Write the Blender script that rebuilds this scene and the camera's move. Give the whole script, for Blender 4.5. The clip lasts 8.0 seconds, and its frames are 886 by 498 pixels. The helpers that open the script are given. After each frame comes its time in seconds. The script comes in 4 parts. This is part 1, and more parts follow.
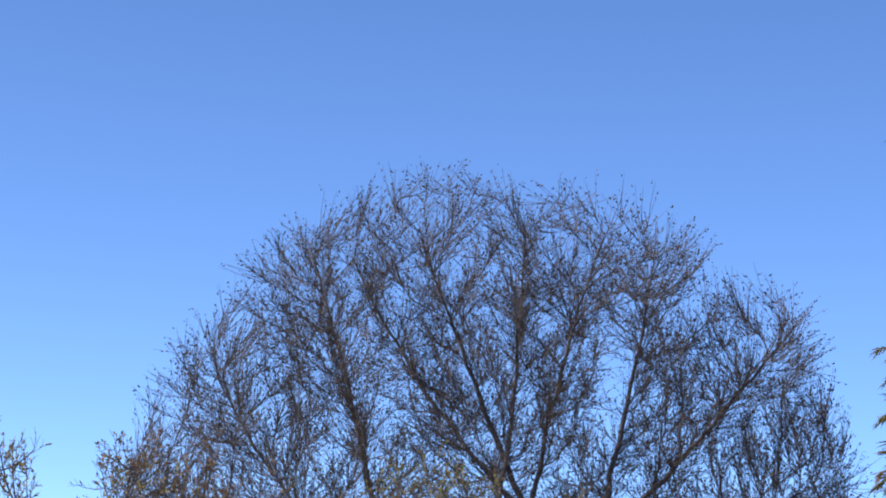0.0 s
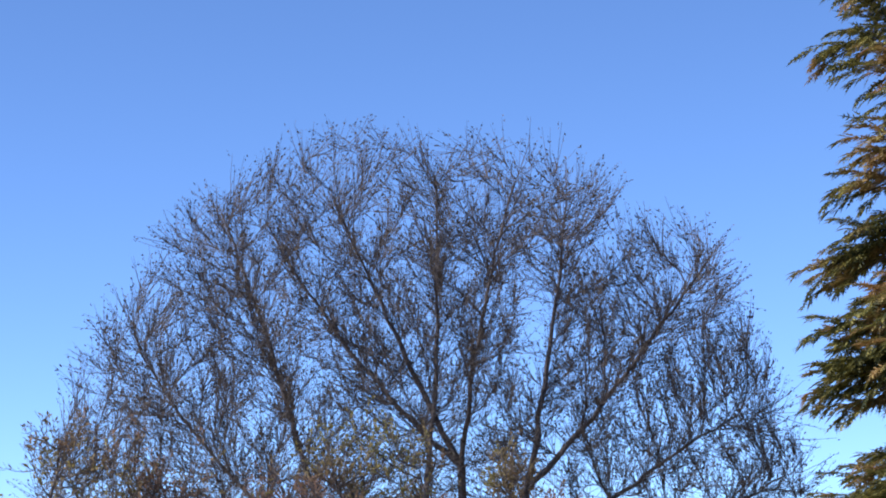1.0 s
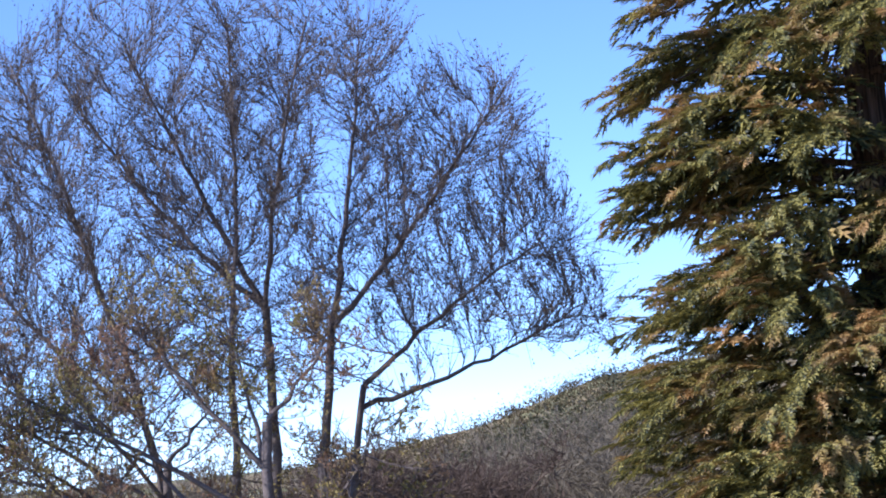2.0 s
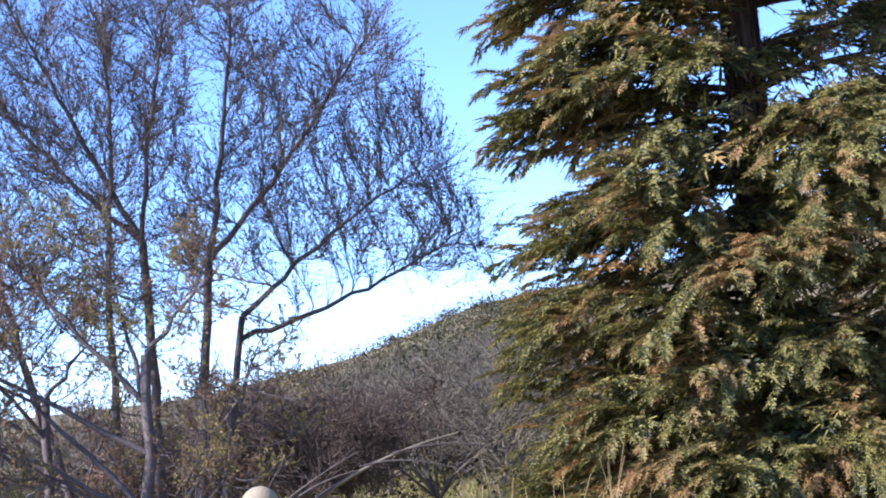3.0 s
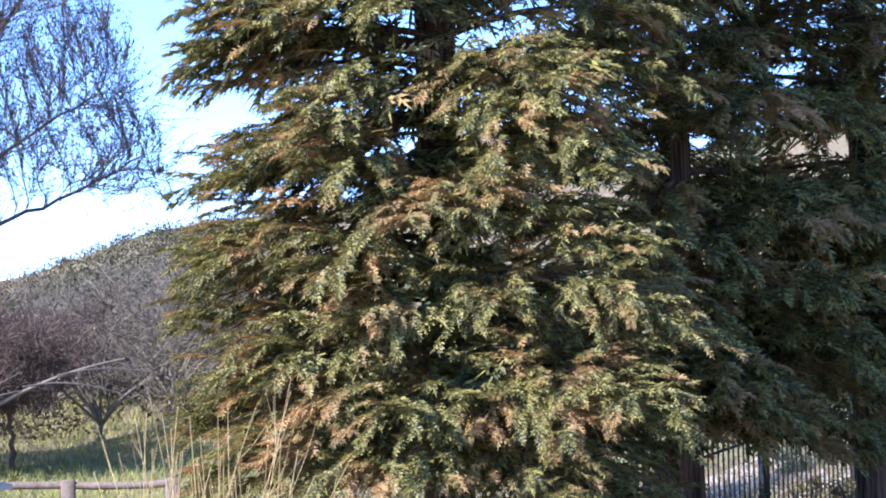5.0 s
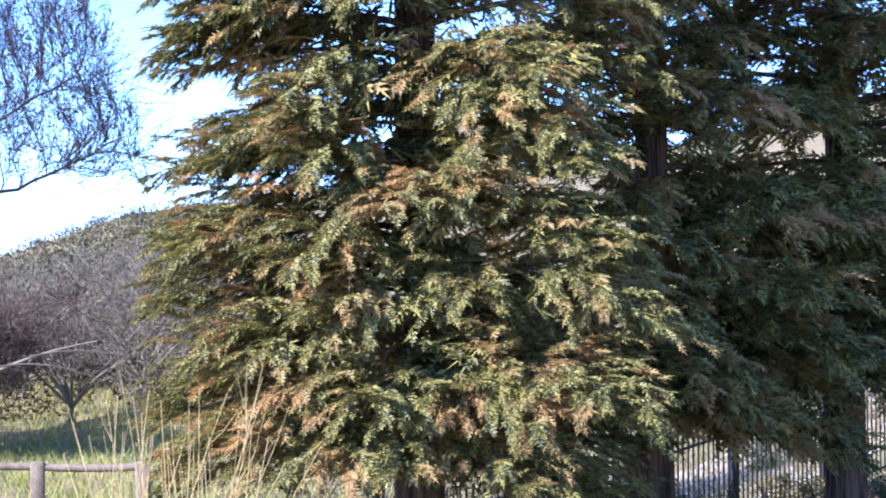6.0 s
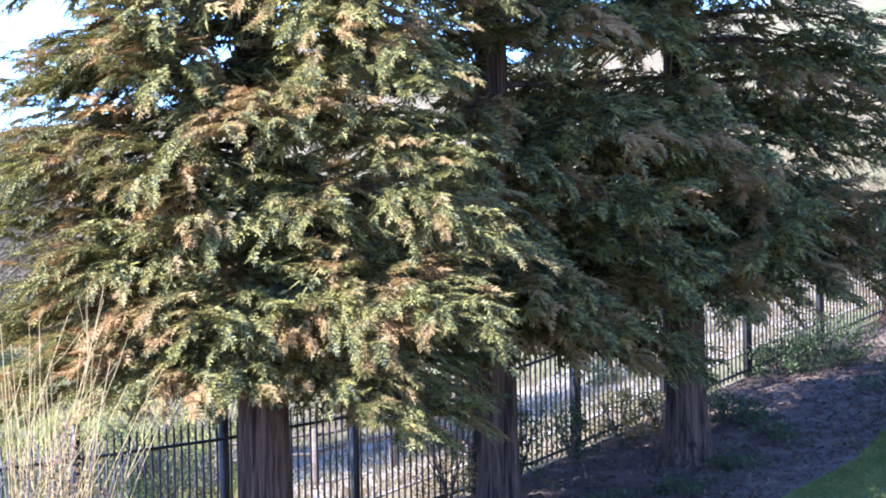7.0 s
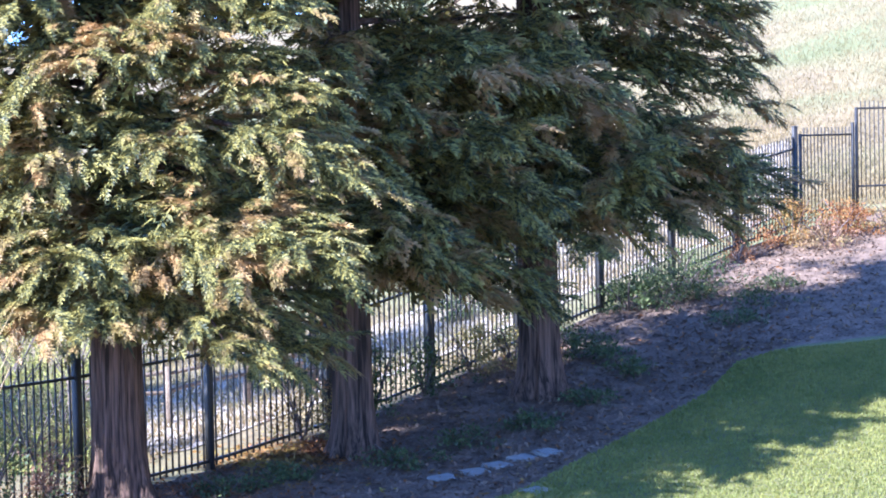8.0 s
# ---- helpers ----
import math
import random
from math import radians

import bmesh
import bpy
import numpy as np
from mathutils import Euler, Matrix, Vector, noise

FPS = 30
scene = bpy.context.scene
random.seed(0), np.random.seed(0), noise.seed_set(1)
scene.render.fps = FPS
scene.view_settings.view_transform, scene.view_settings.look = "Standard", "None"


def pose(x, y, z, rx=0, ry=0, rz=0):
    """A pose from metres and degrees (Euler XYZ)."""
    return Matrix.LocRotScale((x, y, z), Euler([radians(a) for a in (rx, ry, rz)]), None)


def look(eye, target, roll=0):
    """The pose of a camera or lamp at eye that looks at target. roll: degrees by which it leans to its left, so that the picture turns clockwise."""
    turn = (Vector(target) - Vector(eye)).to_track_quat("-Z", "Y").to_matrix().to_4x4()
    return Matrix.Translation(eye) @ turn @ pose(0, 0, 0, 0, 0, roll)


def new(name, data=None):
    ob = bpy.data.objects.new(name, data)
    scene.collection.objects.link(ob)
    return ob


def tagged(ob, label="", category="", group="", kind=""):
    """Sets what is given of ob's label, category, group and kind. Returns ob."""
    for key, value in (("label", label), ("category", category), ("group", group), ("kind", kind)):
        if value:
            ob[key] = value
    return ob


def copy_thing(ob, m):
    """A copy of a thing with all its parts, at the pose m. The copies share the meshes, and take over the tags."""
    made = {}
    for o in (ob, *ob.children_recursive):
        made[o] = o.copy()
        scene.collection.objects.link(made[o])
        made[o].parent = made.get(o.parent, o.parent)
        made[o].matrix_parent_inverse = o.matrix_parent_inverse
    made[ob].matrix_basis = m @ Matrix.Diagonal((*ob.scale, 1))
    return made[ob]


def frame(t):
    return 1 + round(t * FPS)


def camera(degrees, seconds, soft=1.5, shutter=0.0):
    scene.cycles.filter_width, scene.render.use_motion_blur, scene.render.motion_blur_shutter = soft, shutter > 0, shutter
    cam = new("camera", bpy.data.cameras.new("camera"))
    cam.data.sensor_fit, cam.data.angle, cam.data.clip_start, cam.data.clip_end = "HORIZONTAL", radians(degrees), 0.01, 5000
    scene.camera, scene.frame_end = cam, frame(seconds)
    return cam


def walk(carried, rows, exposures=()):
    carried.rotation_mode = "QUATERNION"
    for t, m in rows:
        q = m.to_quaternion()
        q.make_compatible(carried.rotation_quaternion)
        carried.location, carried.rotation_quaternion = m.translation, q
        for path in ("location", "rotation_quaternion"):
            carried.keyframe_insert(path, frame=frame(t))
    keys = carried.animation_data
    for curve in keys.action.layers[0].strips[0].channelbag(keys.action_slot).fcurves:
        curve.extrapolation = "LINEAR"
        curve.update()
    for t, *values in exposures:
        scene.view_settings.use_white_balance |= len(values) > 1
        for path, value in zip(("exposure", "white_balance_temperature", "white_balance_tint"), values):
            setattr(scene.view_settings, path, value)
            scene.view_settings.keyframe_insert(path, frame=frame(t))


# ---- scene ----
cam = camera(20.25, 8.0, soft=1.9)
EYE_Z = 5.0
# seconds, pitch, yaw, roll in degrees: a hand-held pan from a raised terrace through a long lens
PATH = [
    (0.0, 9.877, 24.115, 3.370), (0.5, 10.390, 23.912, 0.952), (1.0, 8.836, 22.080, -1.212), (1.5, 6.627, 19.449, -3.500),
    (1.7, 5.838, 18.587, -3.900), (2.8, 3.326, 15.490, -5.165), (3.0, 3.023, 14.881, -5.296), (3.5, 2.088, 12.941, -4.979),
    (4.0, 1.416, 10.738, -4.146), (4.5, 1.120, 8.490, -2.890), (4.7, 1.086, 7.977, -2.499), (5.8, 0.979, 7.206, -0.552),
    (6.0, 0.808, 6.978, -0.607), (6.5, 0.049, 5.594, -0.966), (7.0, -1.116, 3.346, -1.187), (7.5, -2.064, 1.079, -1.151),
    (8.0, -2.645, -0.004, -1.247)]
walk(cam, [(t, pose(0, 0, EYE_Z, 90 + p, 0, y) @ pose(0, 0, 0, 0, 0, r)) for t, p, y, r in PATH],
     exposures=[(0.0, 0.55, 5400, 13), (1.0, 0.6, 5400, 13), (1.5, 0.8, 5300, 16), (3.0, 1.25, 5150, 21), (4.5, 1.7, 5000, 22),
                (6.0, 2.0, 4900, 22), (8.0, 2.55, 4700, 21)])

# ---- light ----
SUN_EL, SUN_AZ = radians(34), radians(234)          # azimuth clockwise from +y: low, behind and to one side
sun_dir = Vector((math.sin(SUN_AZ) * math.cos(SUN_EL), math.cos(SUN_AZ) * math.cos(SUN_EL), math.sin(SUN_EL)))
world = bpy.data.worlds.new("sky")
scene.world = world
world.use_nodes = True
wn = world.node_tree.nodes
sky = wn.new("ShaderNodeTexSky")
sky.sky_type, sky.sun_disc = "NISHITA", False
sky.sun_elevation, sky.sun_rotation = SUN_EL, SUN_AZ
sky.air_density, sky.dust_density, sky.ozone_density = 0.4, 0.0, 2.0
world.node_tree.links.new(sky.outputs[0], wn["Background"].inputs[0])
wn["Background"].inputs[1].default_value = 0.15
sun_data = bpy.data.lights.new("sun", "SUN")
sun_data.energy, sun_data.angle, sun_data.color = 3.9, radians(0.53), (1.0, 0.88, 0.70)
sun = new("sun", sun_data)
sun.matrix_world = look(sun_dir * 60, (0, 0, 0))


# ---- materials ----
def mat(name, dark, light, scale=3.0, fine=40.0, rough=0.8, bump=0.3, bump_scale=None, third=None, third_scale=0.7, third_range=(0.5, 0.65),
        island=0.0, stretch=(1, 1, 1), spec=0.3, through_light=0.0, metallic=0.0, contrast=0.16):
    """Two colours mixed by a coarse and a fine noise, an optional third in patches, and relief."""
    m = bpy.data.materials.new(name)
    m.use_nodes = True
    nt = m.node_tree
    n, ln = nt.nodes, nt.links.new
    b = n["Principled BSDF"]
    geo = n.new("ShaderNodeNewGeometry")
    sc = n.new("ShaderNodeVectorMath")
    sc.operation = "MULTIPLY"
    sc.inputs[1].default_value = stretch
    ln(geo.outputs["Position"], sc.inputs[0])

    def tex(s, detail=4):
        t = n.new("ShaderNodeTexNoise")
        t.inputs["Scale"].default_value, t.inputs["Detail"].default_value = s, detail
        ln(sc.outputs[0], t.inputs["Vector"])
        return t
    coarse, grain = tex(scale), tex(fine, 3)
    add = n.new("ShaderNodeMath")
    add.operation = "MULTIPLY_ADD"
    ln(grain.outputs["Fac"], add.inputs[0])
    add.inputs[1].default_value = 0.5
    half = n.new("ShaderNodeMath")
    half.operation = "MULTIPLY"
    ln(coarse.outputs["Fac"], half.inputs[0])
    half.inputs[1].default_value = 0.5
    ln(half.outputs[0], add.inputs[2])
    fac = add.outputs[0]
    if island:
        isl = n.new("ShaderNodeMath")
        isl.operation = "MULTIPLY_ADD"
        ln(geo.outputs["Random Per Island"], isl.inputs[0])
        isl.inputs[1].default_value = island
        off = n.new("ShaderNodeMath")
        off.operation = "SUBTRACT"
        ln(fac, off.inputs[0])
        off.inputs[1].default_value = island / 2
        ln(off.outputs[0], isl.inputs[2])
        fac = isl.outputs[0]
    ramp = n.new("ShaderNodeValToRGB")
    ramp.color_ramp.elements[0].position, ramp.color_ramp.elements[1].position = 0.5 - contrast, 0.5 + contrast
    ramp.color_ramp.elements[0].color, ramp.color_ramp.elements[1].color = (*dark, 1), (*light, 1)
    ln(fac, ramp.inputs[0])
    col = ramp.outputs[0]
    if third:
        pt = tex(third_scale, 3)
        mr = n.new("ShaderNodeMapRange")
        mr.inputs[1].default_value, mr.inputs[2].default_value = third_range
        ln(pt.outputs["Fac"], mr.inputs[0])
        mix = n.new("ShaderNodeMix")
        mix.data_type = "RGBA"
        ln(mr.outputs[0], mix.inputs["Factor"])
        ln(col, mix.inputs["A"])
        mix.inputs["B"].default_value = (*third, 1)
        col = mix.outputs["Result"]
    ln(col, b.inputs["Base Color"])
    b.inputs["Roughness"].default_value, b.inputs["Specular IOR Level"].default_value = rough, spec
    b.inputs["Metallic"].default_value = metallic
    if bump:
        bp = n.new("ShaderNodeBump")
        bp.inputs["Strength"].default_value, bp.inputs["Distance"].default_value = bump, 0.03
        ln((tex(bump_scale, 4) if bump_scale else grain).outputs["Fac"], bp.inputs["Height"])
        ln(bp.outputs[0], b.inputs["Normal"])
    if through_light:
        tr = n.new("ShaderNodeBsdfTranslucent")
        ln(col, tr.inputs["Color"])
        ms = n.new("ShaderNodeMixShader")
        ms.inputs[0].default_value = through_light
        ln(b.outputs[0], ms.inputs[1])
        ln(tr.outputs[0], ms.inputs[2])
        ln(ms.outputs[0], n["Material Output"].inputs["Surface"])
    return m


M_NEEDLE = mat("redwood_foliage", (0.052, 0.066, 0.034), (0.36, 0.315, 0.085), 2.5, 14, 0.5, 0, third=(0.46, 0.285, 0.115),
               third_scale=1.3, third_range=(0.52, 0.66), island=0.5, through_light=0.25, spec=0.3)
M_BARK = mat("redwood_bark", (0.028, 0.019, 0.014), (0.19, 0.118, 0.082), 13, 45, 0.9, 1.0, stretch=(1, 1, 0.05), bump_scale=18, contrast=0.1)
M_TWIG = mat("bare_twig_bark", (0.085, 0.069, 0.062), (0.21, 0.172, 0.158), 4, 30, 0.85, 0.3)
M_BUD = mat("small_withered_leaf", (0.07, 0.055, 0.042), (0.19, 0.145, 0.10), 3, 20, 0.6, 0, island=0.4, through_light=0.3)
M_YELLOW = mat("yellow_autumn_leaf", (0.20, 0.19, 0.06), (0.46, 0.36, 0.12), 2, 20, 0.6, 0, third=(0.33, 0.20, 0.13), third_range=(0.45, 0.6), island=0.5, through_light=0.35)
M_BROWN = mat("brown_thicket_twig", (0.065, 0.046, 0.036), (0.165, 0.118, 0.09), 2, 20, 0.9, 0, island=0.3)
M_GREYTWIG = mat("grey_green_thicket_twig", (0.13, 0.11, 0.08), (0.28, 0.24, 0.175), 2, 20, 0.9, 0, island=0.3)
M_STEM = mat("straw_yellow_stem", (0.32, 0.22, 0.09), (0.60, 0.45, 0.21), 2, 20, 0.6, 0, island=0.4)
M_ORANGE = mat("russet_leaf", (0.20, 0.08, 0.03), (0.42, 0.20, 0.07), 3, 20, 0.6, 0, third=(0.38, 0.30, 0.07), island=0.4, through_light=0.3)
M_SHRUB = mat("shrub_leaf", (0.045, 0.07, 0.025), (0.14, 0.17, 0.06), 2, 20, 0.5, 0, island=0.4, through_light=0.25)
M_IRON = mat("black_painted_iron", (0.012, 0.012, 0.012), (0.03, 0.028, 0.026), 8, 60, 0.45, 0.1, spec=0.5)
M_RAIL = mat("weathered_rail_wood", (0.12, 0.085, 0.06), (0.30, 0.24, 0.18), 6, 40, 0.85, 0.4)
M_DIRT = mat("dry_hill_grass", (0.16, 0.125, 0.065), (0.30, 0.235, 0.125), 0.5, 6, 0.95, 0.6, third=(0.17, 0.175, 0.075), third_scale=0.12, third_range=(0.48, 0.66), bump_scale=8)
M_PATH = mat("pale_dirt_path", (0.30, 0.25, 0.19), (0.52, 0.45, 0.36), 1.5, 12, 0.95, 0.4)
M_MULCH = mat("bark_mulch", (0.085, 0.06, 0.042), (0.31, 0.22, 0.155), 3, 26, 0.95, 0.9, bump_scale=22)
M_LAWN = mat("lawn_soil", (0.13, 0.135, 0.05), (0.22, 0.21, 0.085), 1.2, 18, 0.9, 0.5)
M_BLADE = mat("lawn_blade", (0.15, 0.175, 0.04), (0.30, 0.29, 0.075), 0.9, 8, 0.6, 0, island=0.15, through_light=0.3)
M_HAY = mat("dry_hay_blade", (0.19, 0.145, 0.065), (0.36, 0.28, 0.14), 0.4, 5, 0.7, 0, island=0.4, third=(0.19, 0.19, 0.08), third_scale=0.25, third_range=(0.5, 0.75), through_light=0.3)
M_MEADOW = mat("meadow_blade", (0.20, 0.23, 0.05), (0.45, 0.42, 0.12), 0.4, 5, 0.7, 0, island=0.4, through_light=0.3)
M_SCRUB = mat("scrub_oak_leaf", (0.055, 0.06, 0.03), (0.13, 0.12, 0.065), 0.5, 5, 0.7, 0, island=0.4, through_light=0.2)
M_BRUSH = mat("hillside_brush_leaf", (0.06, 0.05, 0.03), (0.13, 0.105, 0.06), 0.3, 3, 1.0, 0, island=0.4, spec=0.0)
M_BROWNLEAF = mat("dry_brown_leaf", (0.14, 0.10, 0.06), (0.32, 0.24, 0.15), 1, 8, 0.8, 0, island=0.4)
M_WEED = mat("straw_weed_leaf", (0.10, 0.10, 0.04), (0.26, 0.23, 0.10), 2, 20, 0.7, 0, island=0.4, through_light=0.3)
M_STONE = mat("grey_flagstone", (0.25, 0.235, 0.21), (0.40, 0.375, 0.34), 4, 40, 0.8, 0.3)
M_STUCCO = mat("cream_cast_stone", (0.36, 0.285, 0.175), (0.45, 0.37, 0.24), 4, 50, 0.85, 0.25)
M_WHITE = mat("white_painted_render", (0.52, 0.485, 0.42), (0.62, 0.58, 0.51), 3, 50, 0.8, 0.2)


# ---- mesh helpers ----
class Geo:
    def __init__(self):
        self.v, self.f, self.n = [], [], 0

    def add(self, v, faces):
        v = np.asarray(v, dtype=np.float64)
        faces = np.asarray(faces, dtype=np.int64)
        self.v.append(v)
        self.f.append(faces + self.n)
        self.n += len(v)

    def mesh(self, name, material, smooth=False):
        me = bpy.data.meshes.new(name)
        v = np.concatenate(self.v)
        sizes = np.concatenate([np.full(len(f), f.shape[1], dtype=np.int32) for f in self.f])
        loops = np.concatenate([f.ravel() for f in self.f]).astype(np.int32)
        starts = np.concatenate([[0], np.cumsum(sizes)[:-1]]).astype(np.int32)
        me.vertices.add(len(v))
        me.vertices.foreach_set("co", v.astype(np.float32).ravel())
        me.loops.add(len(loops))
        me.loops.foreach_set("vertex_index", loops)
        me.polygons.add(len(sizes))
        me.polygons.foreach_set("loop_start", starts)
        me.polygons.foreach_set("loop_total", sizes)
        if smooth:
            me.polygons.foreach_set("use_smooth", np.ones(len(sizes), dtype=bool))
        me.materials.append(material)
        me.update(calc_edges=True)
        return me


def part(name, geo, material, parent, label="", smooth=False):
    me = geo.mesh(name, material, smooth) if isinstance(geo, Geo) else geo
    ob = new(name, me)
    ob.parent = parent
    return tagged(ob, label)


def thing(name, label, category, at=(0, 0, 0), group="", kind=""):
    ob = new(name)
    ob.empty_display_size = 0.2
    ob.location = at
    return tagged(ob, label, category, group, kind)


def box(geo, x0, y0, z0, x1, y1, z1, bevel=0.0):
    """A box with its upright and level edges chamfered."""
    b = min(bevel, (x1 - x0) / 3, (y1 - y0) / 3, (z1 - z0) / 3)
    bm = bmesh.new()
    bmesh.ops.create_cube(bm, size=1, matrix=Matrix.Translation(((x0 + x1) / 2, (y0 + y1) / 2, (z0 + z1) / 2)) @ Matrix.Diagonal((x1 - x0, y1 - y0, z1 - z0, 1)))
    if b > 0:
        bmesh.ops.bevel(bm, geom=bm.edges[:], offset=b, segments=1, affect="EDGES")
    bm.verts.ensure_lookup_table()
    v = [tuple(p.co) for p in bm.verts]
    groups = {}
    for f in bm.faces:
        groups.setdefault(len(f.verts), []).append([p.index for p in f.verts])
    first = True
    base = geo.n
    for k, fs in groups.items():
        if first:
            geo.add(v, fs)
            first = False
        else:
            geo.f.append(np.asarray(fs, dtype=np.int64) + base)
    bm.free()


def tube(geo, pts, radii, sides=5, ridge=None):
    """A tapered tube along pts."""
    pts = np.asarray(pts, float)
    n = len(pts)
    tan = np.gradient(pts, axis=0)
    tan /= np.linalg.norm(tan, axis=1)[:, None] + 1e-9
    ref = np.array([0.0, 0, 1]) if abs(tan[0, 2]) < 0.8 else np.array([1.0, 0, 0])
    a = np.cross(tan, ref)
    a /= np.linalg.norm(a, axis=1)[:, None] + 1e-9
    c = np.cross(tan, a)
    ang = np.arange(sides) * 2 * np.pi / sides
    r = np.asarray(radii, float)[:, None] * (np.ones(sides)[None] if ridge is None else ridge)
    v = pts[:, None] + r[..., None] * (np.cos(ang)[None, :, None] * a[:, None] + np.sin(ang)[None, :, None] * c[:, None])
    i, j = np.meshgrid(np.arange(n - 1), np.arange(sides), indexing="ij")
    k = (j + 1) % sides
    f = np.stack([i * sides + j, i * sides + k, (i + 1) * sides + k, (i + 1) * sides + j], -1).reshape(-1, 4)
    geo.add(v.reshape(-1, 3), f)


def arc(a, b, bow, n=6):
    """Points of a bowed line from a to b; bow is the offset of its middle."""
    a, b, bow = (np.asarray(q, float) for q in (a, b, bow))
    t = np.linspace(0, 1, n)[:, None]
    return a + (b - a) * t + bow * 4 * t * (1 - t)


def unit(v):
    return v / (np.linalg.norm(v) + 1e-9)


def stamp(geo, template, faces, origin, xdir, up, size):
    """Lays many copies of one small template: x along xdir, z about up."""
    x = xdir / (np.linalg.norm(xdir, axis=1)[:, None] + 1e-9)
    y = np.cross(up, x)
    y /= np.linalg.norm(y, axis=1)[:, None] + 1e-9
    z = np.cross(x, y)
    basis = np.stack([x, y, z], 1) * size[:, None, None]
    v = np.einsum("vk,nkc->nvc", template, basis) + origin[:, None]
    f = faces[None] + (np.arange(len(origin)) * len(template))[:, None, None]
    geo.add(v.reshape(-1, 3), f.reshape(-1, faces.shape[1]))


rng = np.random.default_rng(7)


# ---- ground ----
def softplus(v):
    return np.logaddexp(0, v / 1.5) * 1.5


def near_ground(x, y):
    outside = np.minimum(0, 0.83 * (x + 4.33) - 0.56 * (y - 29) + 0.8)     # how far beyond the fence line
    return 0.75 + 0.13 * softplus(y - 30 + 0.6 * x + 1.6 * outside)


def ground_z(x, y):
    """The garden, and beyond its fence a hill that rises to one side."""
    x, y = np.asarray(x, float), np.asarray(y, float)
    r = np.hypot(x, y)
    az = np.degrees(np.arctan2(-x, y))
    crest = np.interp(az, [-60, -25, -12, -4, 3, 8, 14.2, 17, 21, 26, 60], [0.30, 0.20, 0.125, 0.075, 0.05, 0.042, 0.0295, 0.0131, 0.002, 0.0, 0.0])
    top = 5 + crest * 190
    near = np.minimum(near_ground(x, y), 3.6)
    k = np.clip((r - 47) / 143, 0, 1)
    s = np.interp(az, [-10, 8, 16], [1.0, 1.1, 1.1])
    rise = near + (top - near) * k ** s
    far = np.clip((r - 190) / 500, 0, 1)
    back = np.abs(az) > 100
    z = rise * (1 - far) + 0.3 * far
    return np.where(back, np.where(r < 47, near, 0.6), z)


def sheet(name, material, rs, azs, lift=0.0):
    geo = Geo()
    rr, aa = np.meshgrid(rs, np.radians(azs), indexing="ij")
    x, y = -np.sin(aa) * rr, np.cos(aa) * rr
    v = np.stack([x, y, ground_z(x, y) + lift], -1).reshape(-1, 3)
    n, m = len(rs), len(azs)
    i, j = np.meshgrid(np.arange(n - 1), np.arange(m - 1), indexing="ij")
    f = np.stack([i * m + j, (i + 1) * m + j, (i + 1) * m + j + 1, i * m + j + 1], -1).reshape(-1, 4)
    geo.add(v, f)
    return new(name, geo.mesh(name, material, True))


rings = np.concatenate([np.linspace(0.01, 20, 14), np.linspace(21, 60, 60), np.linspace(62, 200, 60), np.geomspace(205, 4500, 30)])
azimuths = np.concatenate([np.linspace(-180, -40, 50), np.linspace(-38, 50, 180), np.linspace(53, 180, 46)])
tagged(sheet("ground", M_DIRT, rings, azimuths), "dry yellow-green grass ground rising to a hill", "ground", kind="structure")


def patch(name, material, edge_a, edge_b, n, m, lift):
    """A strip of ground between two edge lines in plan."""
    geo = Geo()
    a, b = np.asarray(edge_a, float), np.asarray(edge_b, float)
    t = np.linspace(0, 1, n)
    fa = np.stack([np.interp(t, np.linspace(0, 1, len(a)), a[:, k]) for k in (0, 1)], -1)
    fb = np.stack([np.interp(t, np.linspace(0, 1, len(b)), b[:, k]) for k in (0, 1)], -1)
    s = np.linspace(0, 1, m)[None, :, None]
    xy = fa[:, None] * (1 - s) + fb[:, None] * s
    z = ground_z(xy[..., 0], xy[..., 1]) + lift
    v = np.concatenate([xy, z[..., None]], -1).reshape(-1, 3)
    i, j = np.meshgrid(np.arange(n - 1), np.arange(m - 1), indexing="ij")
    f = np.stack([i * m + j, (i + 1) * m + j, (i + 1) * m + j + 1, i * m + j + 1], -1).reshape(-1, 4)
    geo.add(v, f)
    return new(name, geo.mesh(name, material, True))


LAWN_EDGE = [(-1.5, 26.0), (0.69, 28.3), (1.42, 29.8), (2.2, 31.1), (3.49, 33.1), (4.09, 34.7), (4.98, 35.4), (6.34, 35.5), (9.5, 35.0), (14, 34)]
FENCE = [(-6.9, 25.2), (-5.68, 26.97), (-4.33, 29.0), (-2.98, 31.03), (-1.57, 33.02), (-0.22, 35.05), (1.10, 37.10), (2.47, 39.12), (3.80, 41.16), (5.10, 43.1), (6.35, 44.5)]
lawn = patch("lawn", M_LAWN, LAWN_EDGE, [(-1.0, 12), (3, 12), (7, 12), (12, 12), (16, 14), (18, 18), (20, 22), (20, 26), (20, 30), (20, 34)], 60, 60, 0.03)
tagged(lawn, "green mown lawn partly in tree shade", "lawn", kind="structure")
mulch = patch("mulch_bed", M_MULCH, FENCE + [(8.0, 45.5), (14, 46)], [(-3.5, 23.5), (-2.5, 25)] + LAWN_EDGE, 120, 50, 0.015)
tagged(mulch, "brown bark mulch bed sloping up beside fence", "mulch bed", kind="structure")


